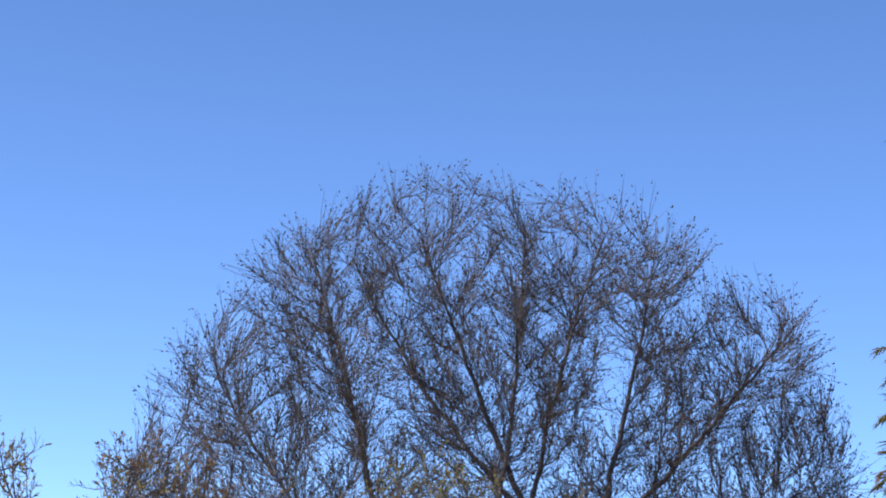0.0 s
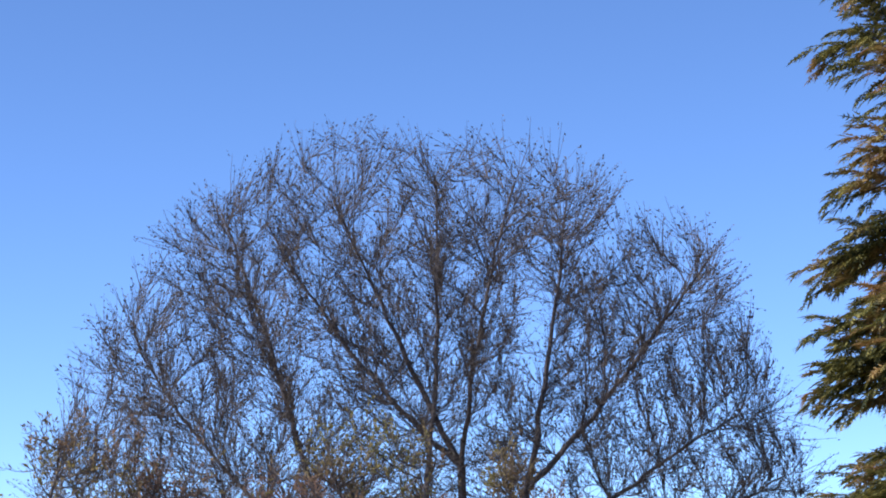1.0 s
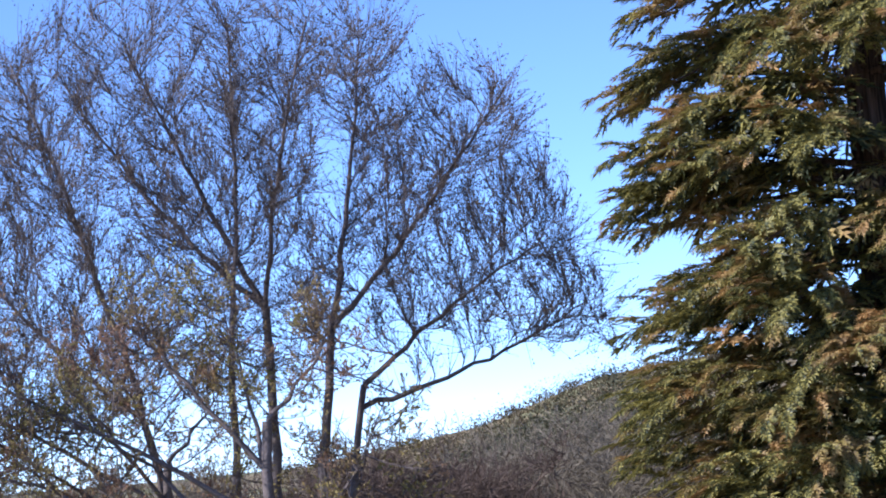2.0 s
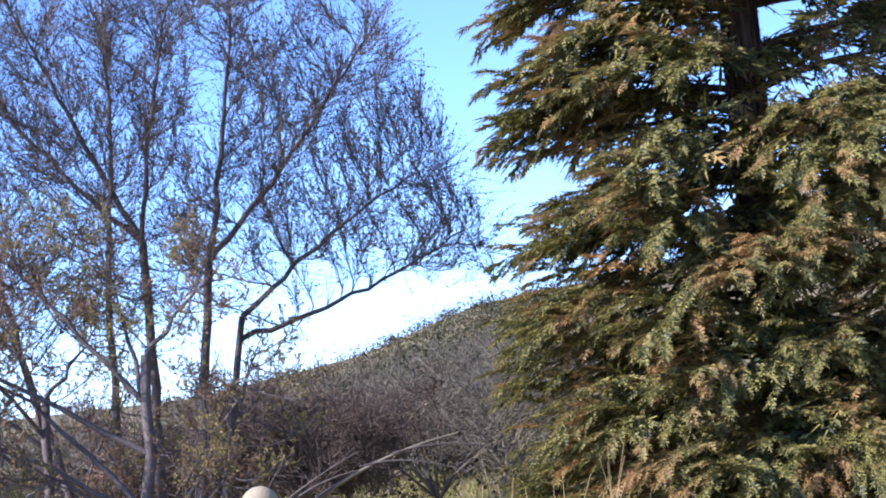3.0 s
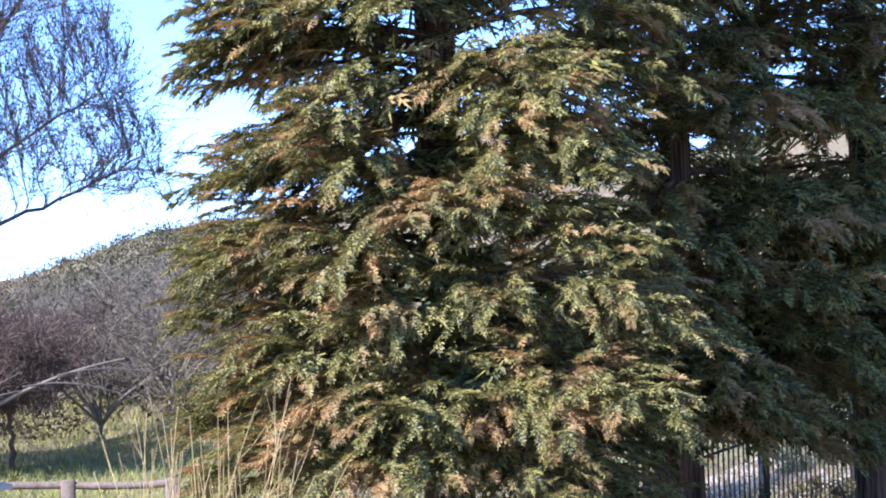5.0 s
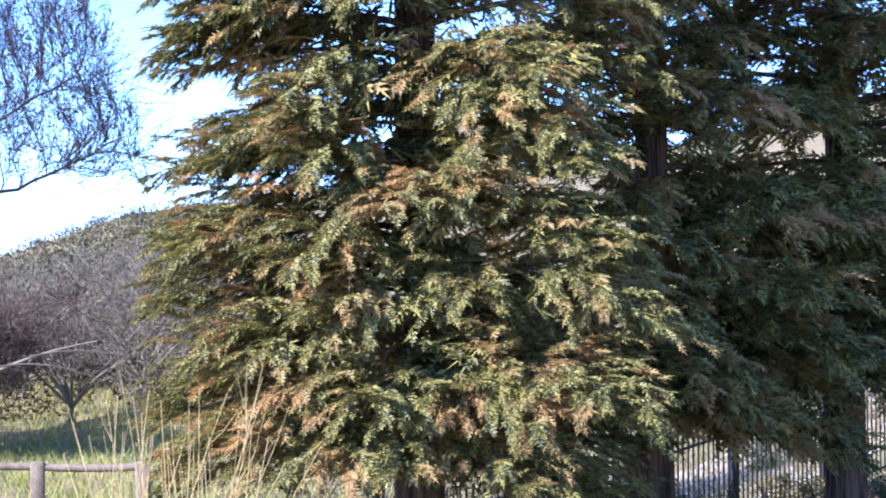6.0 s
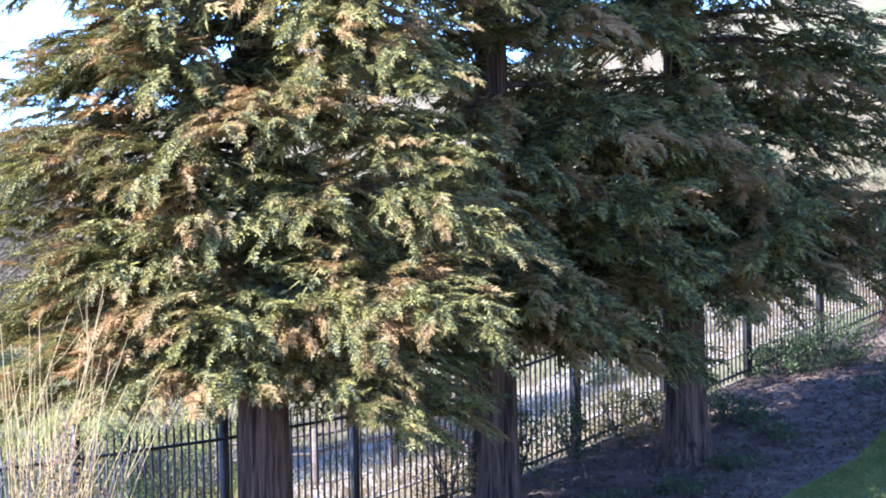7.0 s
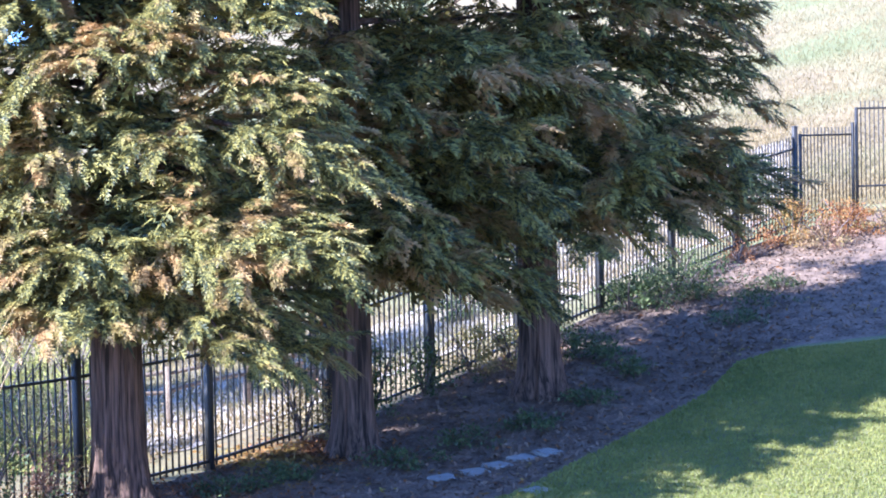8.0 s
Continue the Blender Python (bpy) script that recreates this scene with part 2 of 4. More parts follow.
# ---- redwoods ----
def spray_template(pairs=3):
    """A feathery redwood spray: a twig with thin leaflets on both sides, drooping to the tip."""
    v, f = [], []
    for i in range(pairs):
        s = (i + 0.4) / pairs
        length = 0.42 * (1 - 0.5 * s) * (0.75 + 0.5 * ((i * 37) % 10) / 10)
        for side in (-1, 1):
            a = np.radians(44 + 10 * (1 - s))
            p = np.array([s * 0.85, 0, -0.08 * s * s])
            d = np.array([np.cos(a), side * np.sin(a), 0.12 - 0.3 * s])
            w = np.array([-np.sin(a), side * np.cos(a), 0.5 * side]) * 0.048
            k = len(v)
            v += [p, p + d * length * 0.45 + w, p + d * length, p + d * length * 0.45 - w]
            f.append([k, k + 1, k + 2, k + 3])
    k = len(v)
    v += [np.array([0.0, 0, 0]), np.array([0.6, 0.045, -0.02]), np.array([1.15, 0, -0.16]), np.array([0.6, -0.045, -0.06])]
    f.append([k, k + 1, k + 2, k + 3])
    return np.array(v), np.array(f)


SPRAY_V, SPRAY_F = spray_template()


def trunk_geo(height, r0, lean, sides=64):
    geo = Geo()
    zs = np.concatenate([[-0.3, 0.0, 0.12, 0.3, 0.6, 1.0], np.linspace(1.6, height, 16)])
    ang = np.arange(sides) * 2 * np.pi / sides
    groove = rng.normal(0, 0.055, sides)
    drift = np.sin(ang * 5 + zs[:, None] * 0.6) * 0.03
    rid = 1 + groove[None] + 0.04 * np.sin(ang * 11 + 0.3 * zs[:, None]) + drift + 0.012 * rng.normal(size=(len(zs), sides))
    flare = 1 + 0.55 * np.exp(-np.clip(zs, 0, None) / 0.28)
    rid = rid + (flare[:, None] - 1) * 0.35 * np.sin(ang * 6 + 0.7)[None]
    rad = r0 * flare * np.clip(1 - zs / (height * 1.03), 0.03, 1) ** 0.8
    pts = np.stack([lean[0] * zs, lean[1] * zs, zs], -1)
    tube(geo, pts, rad, sides, rid)
    return geo


def sprays(O, X, U, S, rg, o, x, lift, size):
    O.append(o)
    X.append(x + rg.normal(0, 0.22, o.shape))
    U.append(np.array([0, 0, 1.0]) + lift + rg.normal(0, 0.32, o.shape))
    S.append(rg.uniform(0.12, 0.20, len(o)) * size)


def frond(rg, pts, out, width, count, per, big, O, X, U, S, start=0.42, end=1.0):
    """The leafy end of a limb: branchlets to both sides that rise and then droop, each set with sprays in two ranks."""
    side = np.array([-out[1], out[0], 0.0])
    n = len(pts) - 1
    up = np.array([0, 0, 1.0])
    for j in range(count):
        s = start + (end - start) * (j + rg.uniform()) / count
        i = min(n - 1, int(s * n))
        base = pts[i] + (pts[i + 1] - pts[i]) * (s * n - i) + up * rg.normal(0, 0.06)
        f = 1 if j % 2 else -1
        a = rg.uniform(0.45, 1.15) * (1.25 - 0.75 * s)
        d = unit(out * math.cos(a) + side * f * math.sin(a))
        ln = width * rg.uniform(0.6, 1.15) * (0.75 + 0.5 * math.sin(math.pi * min(1, s * 1.05)))
        rise = rg.uniform(-0.1, 0.75)
        q = np.sort(rg.uniform(0.08, 1.0, per))[:, None]
        o = base + d * ln * q + up * ln * (rise * q - 0.42 * q ** 2)
        tangent = d + up * (rise - 0.84 * q)
        across = np.cross(up, d)
        turn = np.where(np.arange(per) % 2 == 0, 1.0, -1.0)[:, None] * (1 - 0.6 * q)
        sprays(O, X, U, S, rg, o, tangent + across * turn * 0.95 - up * 0.10, out * 0.35, big)


def redwood(label, x, y, r0, height, limbs, filler, radius, low, detail, lean=(0.0, 0.0), seed=1, open_front=0.0, lopsided=0.0):
    """limbs: (bearing in degrees from +x, height, length). More are filled in at random round the trunk;
    those on the garden side stay short up to the height open_front, so that the listed limbs stand out before a dark hollow."""
    rg = np.random.default_rng(seed)
    tree = thing("redwood_tree", label, "tree", (x, y, float(ground_z(x, y))), "redwoods along the fence")
    part("trunk", trunk_geo(height, r0, lean), M_BARK, tree, "fissured reddish-brown bark", True)
    todo = [(az, h, length, 1.15) for az, h, length in limbs]
    for i in range(filler):
        q = (i + rg.uniform()) / filler
        h = low + (height * 0.97 - low) * q ** 1.3
        full = radius * (1 - (h / height) ** 2.3) * (0.8 + 0.2 * min(1, (h - low) / 1.5))
        az = i * 137.5 + rg.uniform(-30, 30)
        full *= 1 - 0.4 * lopsided + lopsided * max(0.0, math.cos(radians(az + 35))) ** 1.5
        if h < open_front and math.sin(radians(az)) < 0.15:
            full *= 0.42
        todo.append((az, h, full * rg.choice([0.66, 0.86, 1.0, 1.05]) + 0.2, 1.0))
    O, X, U, S = [], [], [], []
    for az, h, length, fat in todo:
        a = np.radians(az)
        out = np.array([np.cos(a), np.sin(a), 0])
        side = np.array([-np.sin(a), np.cos(a), 0])
        rise = rg.uniform(0.05, 0.35)
        base = np.array([lean[0] * h, lean[1] * h, h])
        q = np.linspace(0, 1, 8)[:, None]
        wob = rg.uniform(0, 6)
        pts = base + out * length * 0.90 * q + np.array([0, 0, 1]) * length * (rise * q - 0.30 * q ** 2) + side * 0.05 * length * np.sin(q * 4 + wob)
        g = Geo()
        tube(g, pts, np.linspace(0.022 + 0.010 * length, 0.006, 8), 5)
        part("limb", g, M_BARK, tree)
        near = h < 12.5 and math.sin(a) < 0.35
        width = (0.34 + 0.13 * length) * rg.uniform(0.85, 1.2) * fat
        if near:
            count = int((9 + 6 * length) * min(1.0, 0.6 + 0.4 * detail))
            frond(rg, pts, out, width, count, int(36 * detail), 1.0 if detail > 0.8 else 1.5, O, X, U, S)
        else:
            frond(rg, pts, out, width, 9, 10, 2.4, O, X, U, S, 0.25)
        if length > 1.4:
            frond(rg, pts, out, width * 0.8, 8, 10, 2.5, O, X, U, S, 0.10, 0.6)
    g = Geo()
    stamp(g, SPRAY_V, SPRAY_F, np.concatenate(O), np.concatenate(X), np.concatenate(U), np.concatenate(S))
    tagged(part("crown", g, M_NEEDLE, tree, "drooping green sprays with bronze tips"), kind="stuff")
    return tree


def garden_side_limbs(cushions, x, y):
    """Limbs of a tree at x, y that end in leafy cushions on its garden side: (offset across, height above datum) to bearing, height, length."""
    rows = []
    facing = math.degrees(math.atan2(-y, -x))
    for u, z in cushions:
        u = min(u, 1.5 + (0.6 if z < 4.2 else 0.9) * (u - 1.5))
        reach = 3.0 + 1.2 * max(0.0, min(1.0, (u - 0.5) / 1.5)) * max(0.3, min(1.0, (8.5 - z) / 3.5))
        turn = math.asin(max(-1.0, min(1.0, u / reach)))
        closer = 1 - reach * math.cos(turn) / math.hypot(x, y)
        top = EYE_Z + (z - EYE_Z) * closer - float(ground_z(x, y))
        rows.append((facing + math.degrees(turn), top + 0.10 * reach, reach))
    return rows


CUSHIONS = [(-1.37, 7.15), (-1.44, 6.2), (-1.57, 5.2), (-1.1, 4.9), (-2.2, 6.8), (-2.55, 5.85), (-2.9, 5.05), (-2.5, 4.15), (-1.7, 4.15), (0.13, 5.85),
            (-0.5, 5.6), (0.78, 4.5), (2.1, 6.55), (2.2, 5.55), (2.8, 7.3), (1.7, 7.2), (1.05, 6.3), (2.1, 4.5), (2.75, 3.55), (-0.5, 3.9),
            (1.2, 3.0), (-0.3, 2.75), (0.26, 3.35), (-1.3, 3.3), (1.55, 3.75), (0.65, 7.5), (-0.85, 2.85), (2.0, 3.05), (-2.6, 3.4), (-2.9, 7.6), (-2.0, 2.75), (-1.5, 2.65), (-2.8, 2.75), (-3.0, 3.6), (2.9, 4.6), (2.7, 3.2)]
T1_LIMBS = garden_side_limbs(CUSHIONS, -3.8, 28.5)
T1_LIMBS += [(-172 + 9 * (k % 3), 2.6 + 0.62 * k, 2.95 - 0.3 * (k % 4 == 2)) for k in range(11)]
T1_LIMBS += [(-58 + 17 * (k % 4), 6.5 + 0.6 * k, 3.6 - 0.05 * k) for k in range(12)]
T1_LIMBS += [(-150 + 23 * (k % 4), 7.2 + 0.55 * k, 2.9 - 0.04 * k) for k in range(10)]
T1_LIMBS += [(-163 + 14 * (k % 3), 2.9 + 0.66 * k, 2.75 - 0.25 * (k % 3 == 1)) for k in range(13)]
T1_LIMBS += [(-8, 2.3, 2.6), (18, 2.4, 2.7), (-30, 2.2, 2.7), (42, 2.5, 2.5), (5, 3.2, 2.6)]
redwood("tall redwood with sunlit bronze-green drooping foliage by the fence", -3.8, 28.5, 0.30, 24, T1_LIMBS, 72, 3.2, 2.7, 1.15, seed=3, open_front=6.6, lopsided=0.5)
redwood("redwood in shade with dense dark green foliage", -1.18, 31.5, 0.24, 22,
        [(-140, 2.4, 2.3), (-115, 2.4, 2.0), (-170, 2.3, 2.6), (165, 2.4, 2.5), (-90, 2.5, 2.0), (-50, 2.4, 2.4), (-20, 2.2, 2.5), (-70, 3.4, 2.6), (-35, 3.6, 2.8), (-110, 3.2, 2.4), (0, 2.3, 2.6), (-65, 2.5, 2.4), (-35, 2.4, 2.2), (-80, 4.4, 2.6), (-45, 5.0, 2.8)],
        125, 3.0, 2.6, 0.6, seed=5)
redwood("redwood in shade with low dark drooping limbs", 1.31, 34.0, 0.27, 22,
        [(-10, 2.8, 3.4), (-45, 2.7, 2.7), (5, 3.2, 3.2), (-25, 3.6, 3.1), (-80, 2.7, 2.6), (25, 3.0, 3.2), (0, 4.4, 3.1), (-30, 5.2, 2.9), (-60, 3.3, 2.9), (-5, 6.0, 2.9), (-70, 4.2, 2.8), (-105, 2.4, 2.4), (-160, 2.5, 2.4), (-100, 3.8, 2.6), (-20, 3.0, 2.8), (-130, 2.4, 2.4)],
        135, 3.0, 2.5, 0.6, seed=8)


# ---- bare trees and thickets ----
LEAF_V = np.array([(0, 0, 0), (0.5, 0.22, 0.03), (1, 0, -0.08), (0.5, -0.22, 0.03)], float)
LEAF_F = np.array([[0, 1, 2, 3]])


def branch_out(g, rg, pts, r0, plan, level, tips, up=0.55, spread=0.8, plain=3):
    """Side branches along a limb, level by level; plan rows: (count, length, radius)."""
    if level >= len(plan):
        return
    count, length, rad = plan[level]
    n = len(pts) - 1
    total = np.linalg.norm(np.diff(pts, axis=0), axis=1).sum()
    for k in range(count):
        s0 = 0.34 if level == 0 else 0.2
        s = s0 + (1 - s0) * (k + rg.uniform()) / count
        q = min(s, 0.999) * n
        i = int(q)
        p = pts[i] * (1 - (q - i)) + pts[i + 1] * (q - i)
        tg = unit(pts[i + 1] - pts[i])
        ln = length * rg.uniform(0.6, 1.2) * (1.1 - 0.45 * s) * min(1.0, 0.4 + total / 4)
        d = unit(tg * 0.9 + rg.normal(0, spread * (1.35 if level == 0 else 0.9), 3) + np.array([0, 0, up * (0.5 if level == 0 else 1.0)]))
        end = p + d * ln
        pp = arc(p, end, np.array([0, 0, -0.10 * ln]) + rg.normal(0, 0.05 * ln, 3), 5 if level == 0 else plain + 1 if level == 1 else plain)
        tube(g, pp, np.linspace(rad, rad * 0.45, len(pp)), 5 if level == 0 else 3)
        if level == len(plan) - 1:
            tips.append((pp[-1], d, ln))
        branch_out(g, rg, pp, rad, plan, level + 1, tips, up, spread, plain)


def leaves_at(rg, tips, per, size, back=0.7, chance=1.0):
    O, X, U, S = [], [], [], []
    for p, d, ln in tips:
        if rg.uniform() > chance:
            continue
        m = per
        u = rg.uniform(0, back, m) * ln
        O.append(p - d * u[:, None])
        X.append(d + rg.normal(0, 0.55, (m, 3)))
        U.append(rg.normal(0, 1, (m, 3)))
        S.append(rg.uniform(0.6, 1.3, m) * size)
    g = Geo()
    stamp(g, LEAF_V, LEAF_F, np.concatenate(O), np.concatenate(X), np.concatenate(U), np.concatenate(S))
    return g


def bare_tree(name, label, at, limbs, plan, bark, leaf, per, size, seed, turn=0.0, up=0.55, spread=0.62, chance=1.0, crown_label="", plain=3):
    """limbs: (parent, fraction along it, end u, end z, bow in u, bow in z, depth at the end, radius), u across the bearing, z above the base.
    Parent -1 is the root, where the fraction is u."""
    rg = np.random.default_rng(seed)
    tree = thing(name, label, "tree", (at[0], at[1], float(ground_z(*at))))
    tree.rotation_euler = (0, 0, turn)
    g2, tips, made = Geo(), [], []
    for parent, s, u1, z1, bu, bz, dep, rad in limbs:
        start = np.array([s, 0, -0.1]) if parent < 0 else made[parent][min(8, int(round(s * 8)))]
        pts = arc(start, (u1, dep, z1), (bu, 0, bz), 9)
        pts[1:-1] += rg.normal(0, 0.03, (7, 3))
        made.append(pts)
        g = Geo()
        tube(g, pts, np.linspace(rad, rad * (0.75 if parent < 0 else 0.16), 9), 8)
        part("limb", g, bark, tree, smooth=True)
        if parent >= 0:
            branch_out(g2, rg, pts[1:], rad, plan, 0, tips, up, spread, plain)
    tagged(part("twig_mass", g2, bark, tree), kind="stuff")
    if leaf:
        tagged(part("foliage", leaves_at(rg, tips, per, size, chance=chance), leaf, tree, crown_label), kind="stuff")
    return tree


def at_bearing(az, r):
    a = radians(az)
    return (-math.sin(a) * r, math.cos(a) * r)


# a wide, many-stemmed crown: stems and boughs as in bare_tree, then shoots that grow towards free room inside the crown's outline
WILLOW_STEMS = [(-1, 0.3, 1.07, 7.0, 0, 0, -0.2, 0.10), (-1, 0.0, 0.15, 7.4, 0.05, 0, 0.2, 0.10), (-1, -0.2, -0.37, 7.0, -0.1, 0, -0.3, 0.08),
                (-1, -0.4, -1.9, 6.7, 0, 0, 0.3, 0.08), (-1, 0.5, 1.5, 6.2, 0, 0, 0.3, 0.08)]
WILLOW_BOUGHS = [(0, 1.0, 3.8, 10.3, -0.05, -0.2, -0.5, 0.05), (0, 1.0, 1.8, 11.3, 0.05, 0, 0.4, 0.05), (4, 1.0, 4.1, 8.0, 0, 0.12, -0.6, 0.045),
                 (4, 0.95, 4.9, 7.2, 0, -0.15, 0.5, 0.045), (1, 1.0, -1.5, 11.0, -0.1, 0.15, -0.4, 0.05), (2, 1.0, -0.16, 11.8, 0.1, 0, 0.6, 0.045),
                 (1, 1.0, 1.0, 11.4, -0.1, 0, -0.9, 0.04), (1, 1.0, -2.7, 11.2, -0.2, -0.1, 0.9, 0.045), (3, 1.0, -3.3, 11.2, 0, 0.2, 0.0, 0.045),
                 (3, 0.85, -4.5, 9.2, -0.3, 0, 0.6, 0.04), (3, 0.6, -5.6, 7.0, 0, 0.2, -0.5, 0.04)]
TOP_U = (-6.0, -5.7, -5.1, -4.5, -3.5, -2.5, -1.0, 0.2, 1.7, 2.3, 2.6, 3.8, 4.15, 4.6, 5.15)
TOP_Z = (7.2, 8.2, 9.45, 10.25, 11.45, 11.85, 12.2, 12.0, 11.8, 11.5, 10.9, 10.8, 9.8, 8.9, 7.1)


def crown_room(rg, n):
    """Random places inside the willow's crown."""
    u = rg.uniform(-6.0, 5.2, n)
    v = rg.uniform(-1, 1, n)
    hi = np.interp(u, TOP_U, TOP_Z) - 2.2 * np.abs(v) ** 2.5
    lo = np.interp(u, (-6, -3, 0, 1.2, 2.5, 4, 5.2), (5.6, 5.6, 6.0, 6.6, 6.7, 6.4, 6.5))
    z = lo + (hi - lo) * rg.uniform(0, 1, n) ** 0.8
    depth = v * 2.6 * np.sqrt(np.clip(1 - ((u + 0.4) / 6.2) ** 2, 0.05, 1))
    free = (z < hi) & ~((np.abs(u - 1.25 + 0.05 * (z - 9)) < 0.22) & (z < 10.0))
    return np.stack([u, depth, z], -1)[free]


def grow(rg, pos, parent, goals, step=0.17, reach=2.2, done=0.24, rounds=110):
    """Shoots grow step by step towards the goals nearest to them; a goal that is reached falls away."""
    pos, parent = [np.array(p) for p in pos], list(parent)
    best = np.full(len(goals), 1e9)
    near = np.zeros(len(goals), int)
    first, alive, forks = 0, np.ones(len(goals), bool), {}
    for _ in range(rounds):
        fresh = np.array(pos[first:])
        if len(fresh) == 0:
            break
        gap = goals[:, None] - fresh[None]
        dist = np.linalg.norm(gap, axis=2)
        alive &= dist.min(1) > done
        dist += 0.8 * np.maximum(0, -gap[:, :, 2])     # rather up than down
        k = dist.argmin(1)
        m = dist[np.arange(len(goals)), k]
        better = m < best
        best[better], near[better] = m[better], k[better] + first
        alive &= best > done
        first = len(pos)
        use = np.where(alive & (best < reach))[0]
        if len(use) == 0:
            break
        pull = {}
        for gi in use:
            pull.setdefault(near[gi], []).append(gi)
        for ni, gs in pull.items():
            forks[ni] = forks.get(ni, 0) + 1
            if forks[ni] > 3:
                continue
            d = goals[gs] - pos[ni]
            d = (d / np.linalg.norm(d, axis=1)[:, None]).mean(0) + np.array([0, 0, 0.2]) + rg.normal(0, 0.10, 3)
            if parent[ni] >= 0:
                d = unit(d) + 0.55 * unit(pos[ni] - pos[parent[ni]])
            pos.append(pos[ni] + unit(d) * step)
            parent.append(int(ni))
    return np.array(pos), np.array(parent)


def willow(label, at, turn, seed):
    rg = np.random.default_rng(seed)
    tree = thing("bare_willow_tree", label, "tree", (at[0], at[1], float(ground_z(*at))))
    tree.rotation_euler = (0, 0, turn)
    base_z = float(ground_z(*at))
    made, pos, parent = [], [], []
    for row, s, u1, z1, bu, bz, dep, rad in WILLOW_STEMS + WILLOW_BOUGHS:
        start = np.array([s, 0, -0.1]) if row < 0 else made[row][min(16, int(round(s * 16)))]
        pts = arc(start, (u1, dep, z1 - base_z), (bu, 0, bz), 17)
        pts[1:-1] += rg.normal(0, 0.018, (15, 3))
        made.append(pts)
        g = Geo()
        tube(g, pts, np.linspace(rad, rad * 0.6 if row < 0 else 0.012, 17), 8)
        part("stem" if row < 0 else "bough", g, M_TWIG, tree, smooth=True)
        if row >= 0:
            first = len(pos)
            pos += list(pts[3:])
            parent += [-1] + list(range(first, first + len(pts) - 4))
    seeds = len(pos)
    goals = crown_room(rg, 6500) - np.array([0, 0, base_z])
    pos, parent = grow(rg, pos, parent, goals)
    n = len(pos)
    load = np.zeros(n)
    kids = [[] for _ in range(n)]
    for i in range(n - 1, -1, -1):
        load[i] = max(load[i], 1.0)
        if parent[i] >= 0:
            load[parent[i]] += load[i]
            kids[parent[i]].append(i)
    thick = np.minimum(0.0042 * load ** 0.40, 0.035)
    g = Geo()
    for i in range(n):
        for c in kids[i]:
            if c < seeds or (i >= seeds and c == max(kids[i], key=lambda q: load[q])):
                continue
            chain = [i, c]
            while kids[chain[-1]]:
                chain.append(max(kids[chain[-1]], key=lambda q: load[q]))
            w = thick[chain]
            w[0] = w[1]
            tube(g, pos[chain], w, 4)
    # fine upright twigs on every shoot, with buds near their ends
    shoot = np.arange(seeds, n)
    along = pos[shoot] - pos[parent[shoot]]
    along /= np.linalg.norm(along, axis=1)[:, None]
    pick = rg.integers(0, len(shoot), 26000)
    o = pos[shoot[pick]] - along[pick] * rg.uniform(0, 0.2, (len(pick), 1))
    d = along[pick] + rg.normal(0, 0.36, (len(pick), 3)) + np.array([0, 0, 0.5])
    d /= np.linalg.norm(d, axis=1)[:, None]
    ln = rg.uniform(0.25, 0.72, len(pick))
    tv = [(f * 1.0, 0.008 * w * math.cos(q), 0.008 * w * math.sin(q) + 0.10 * f * f) for f, w in ((0, 1.0), (0.5, 0.75), (1, 0.35)) for q in (0, 2.1, 4.2)]
    tf = [[3 * r + k, 3 * r + (k + 1) % 3, 3 * r + 3 + (k + 1) % 3, 3 * r + 3 + k] for r in range(2) for k in range(3)]
    up = np.array([0, 0, 1.0]) + rg.normal(0, 0.2, d.shape)
    stamp(g, np.array(tv), np.array(tf), o, d, up, ln)
    tagged(part("twig_mass", g, M_TWIG, tree), kind="stuff")
    bud = np.repeat(np.arange(len(pick)), 3)
    g = Geo()
    bo = o[bud] + d[bud] * (ln[bud] * rg.uniform(0.6, 1.0, len(bud)))[:, None]
    bo[:, 2] += 0.06 * ln[bud]
    stamp(g, LEAF_V, LEAF_F, bo, d[bud] + rg.normal(0, 0.45, (len(bud), 3)), rg.normal(0, 1, (len(bud), 3)), rg.uniform(0.03, 0.06, len(bud)))
    tagged(part("foliage", g, M_BUD, tree, "withered leaves and buds at the twig ends"), kind="stuff")
    return tree


willow("large bare spreading tree with fine grey-brown twigs and buds", at_bearing(22, 36), radians(22), 17)

SMALL_LIMBS = [(-1, 0.0, 0.05, 4.9, -0.1, 0, 0, 0.085), (0, 0.9, -1.6, 6.2, -0.1, 0.2, 0.2, 0.04), (0, 1.0, 0.9, 6.0, 0.1, 0, -0.3, 0.035), (0, 0.65, -2.6, 5.2, 0, 0.3, 0.4, 0.04),
               (0, 0.55, 1.4, 4.8, 0.1, 0.1, 0.2, 0.035), (0, 0.5, -2.0, 4.0, 0, 0.2, -0.4, 0.035), (0, 0.75, -3.8, 6.0, -0.2, 0.1, 0, 0.04), (0, 0.85, -0.4, 6.4, 0, 0, 0.3, 0.035),
               (0, 0.6, -4.4, 4.8, 0, 0.2, -0.3, 0.035), (0, 0.45, 1.0, 3.4, 0, 0.1, -0.4, 0.03)]
YOUNG_TREE = bare_tree("young_leafy_tree", "slender tree with sparse yellow-green autumn leaves", at_bearing(22.0, 30.5), SMALL_LIMBS,
          [(15, 1.3, 0.012), (8, 0.7, 0.006), (5, 0.35, 0.004)], M_TWIG, M_YELLOW, 9, 0.042, 12, radians(22), 0.4, 0.75, chance=0.8, crown_label="sparse yellow leaves")


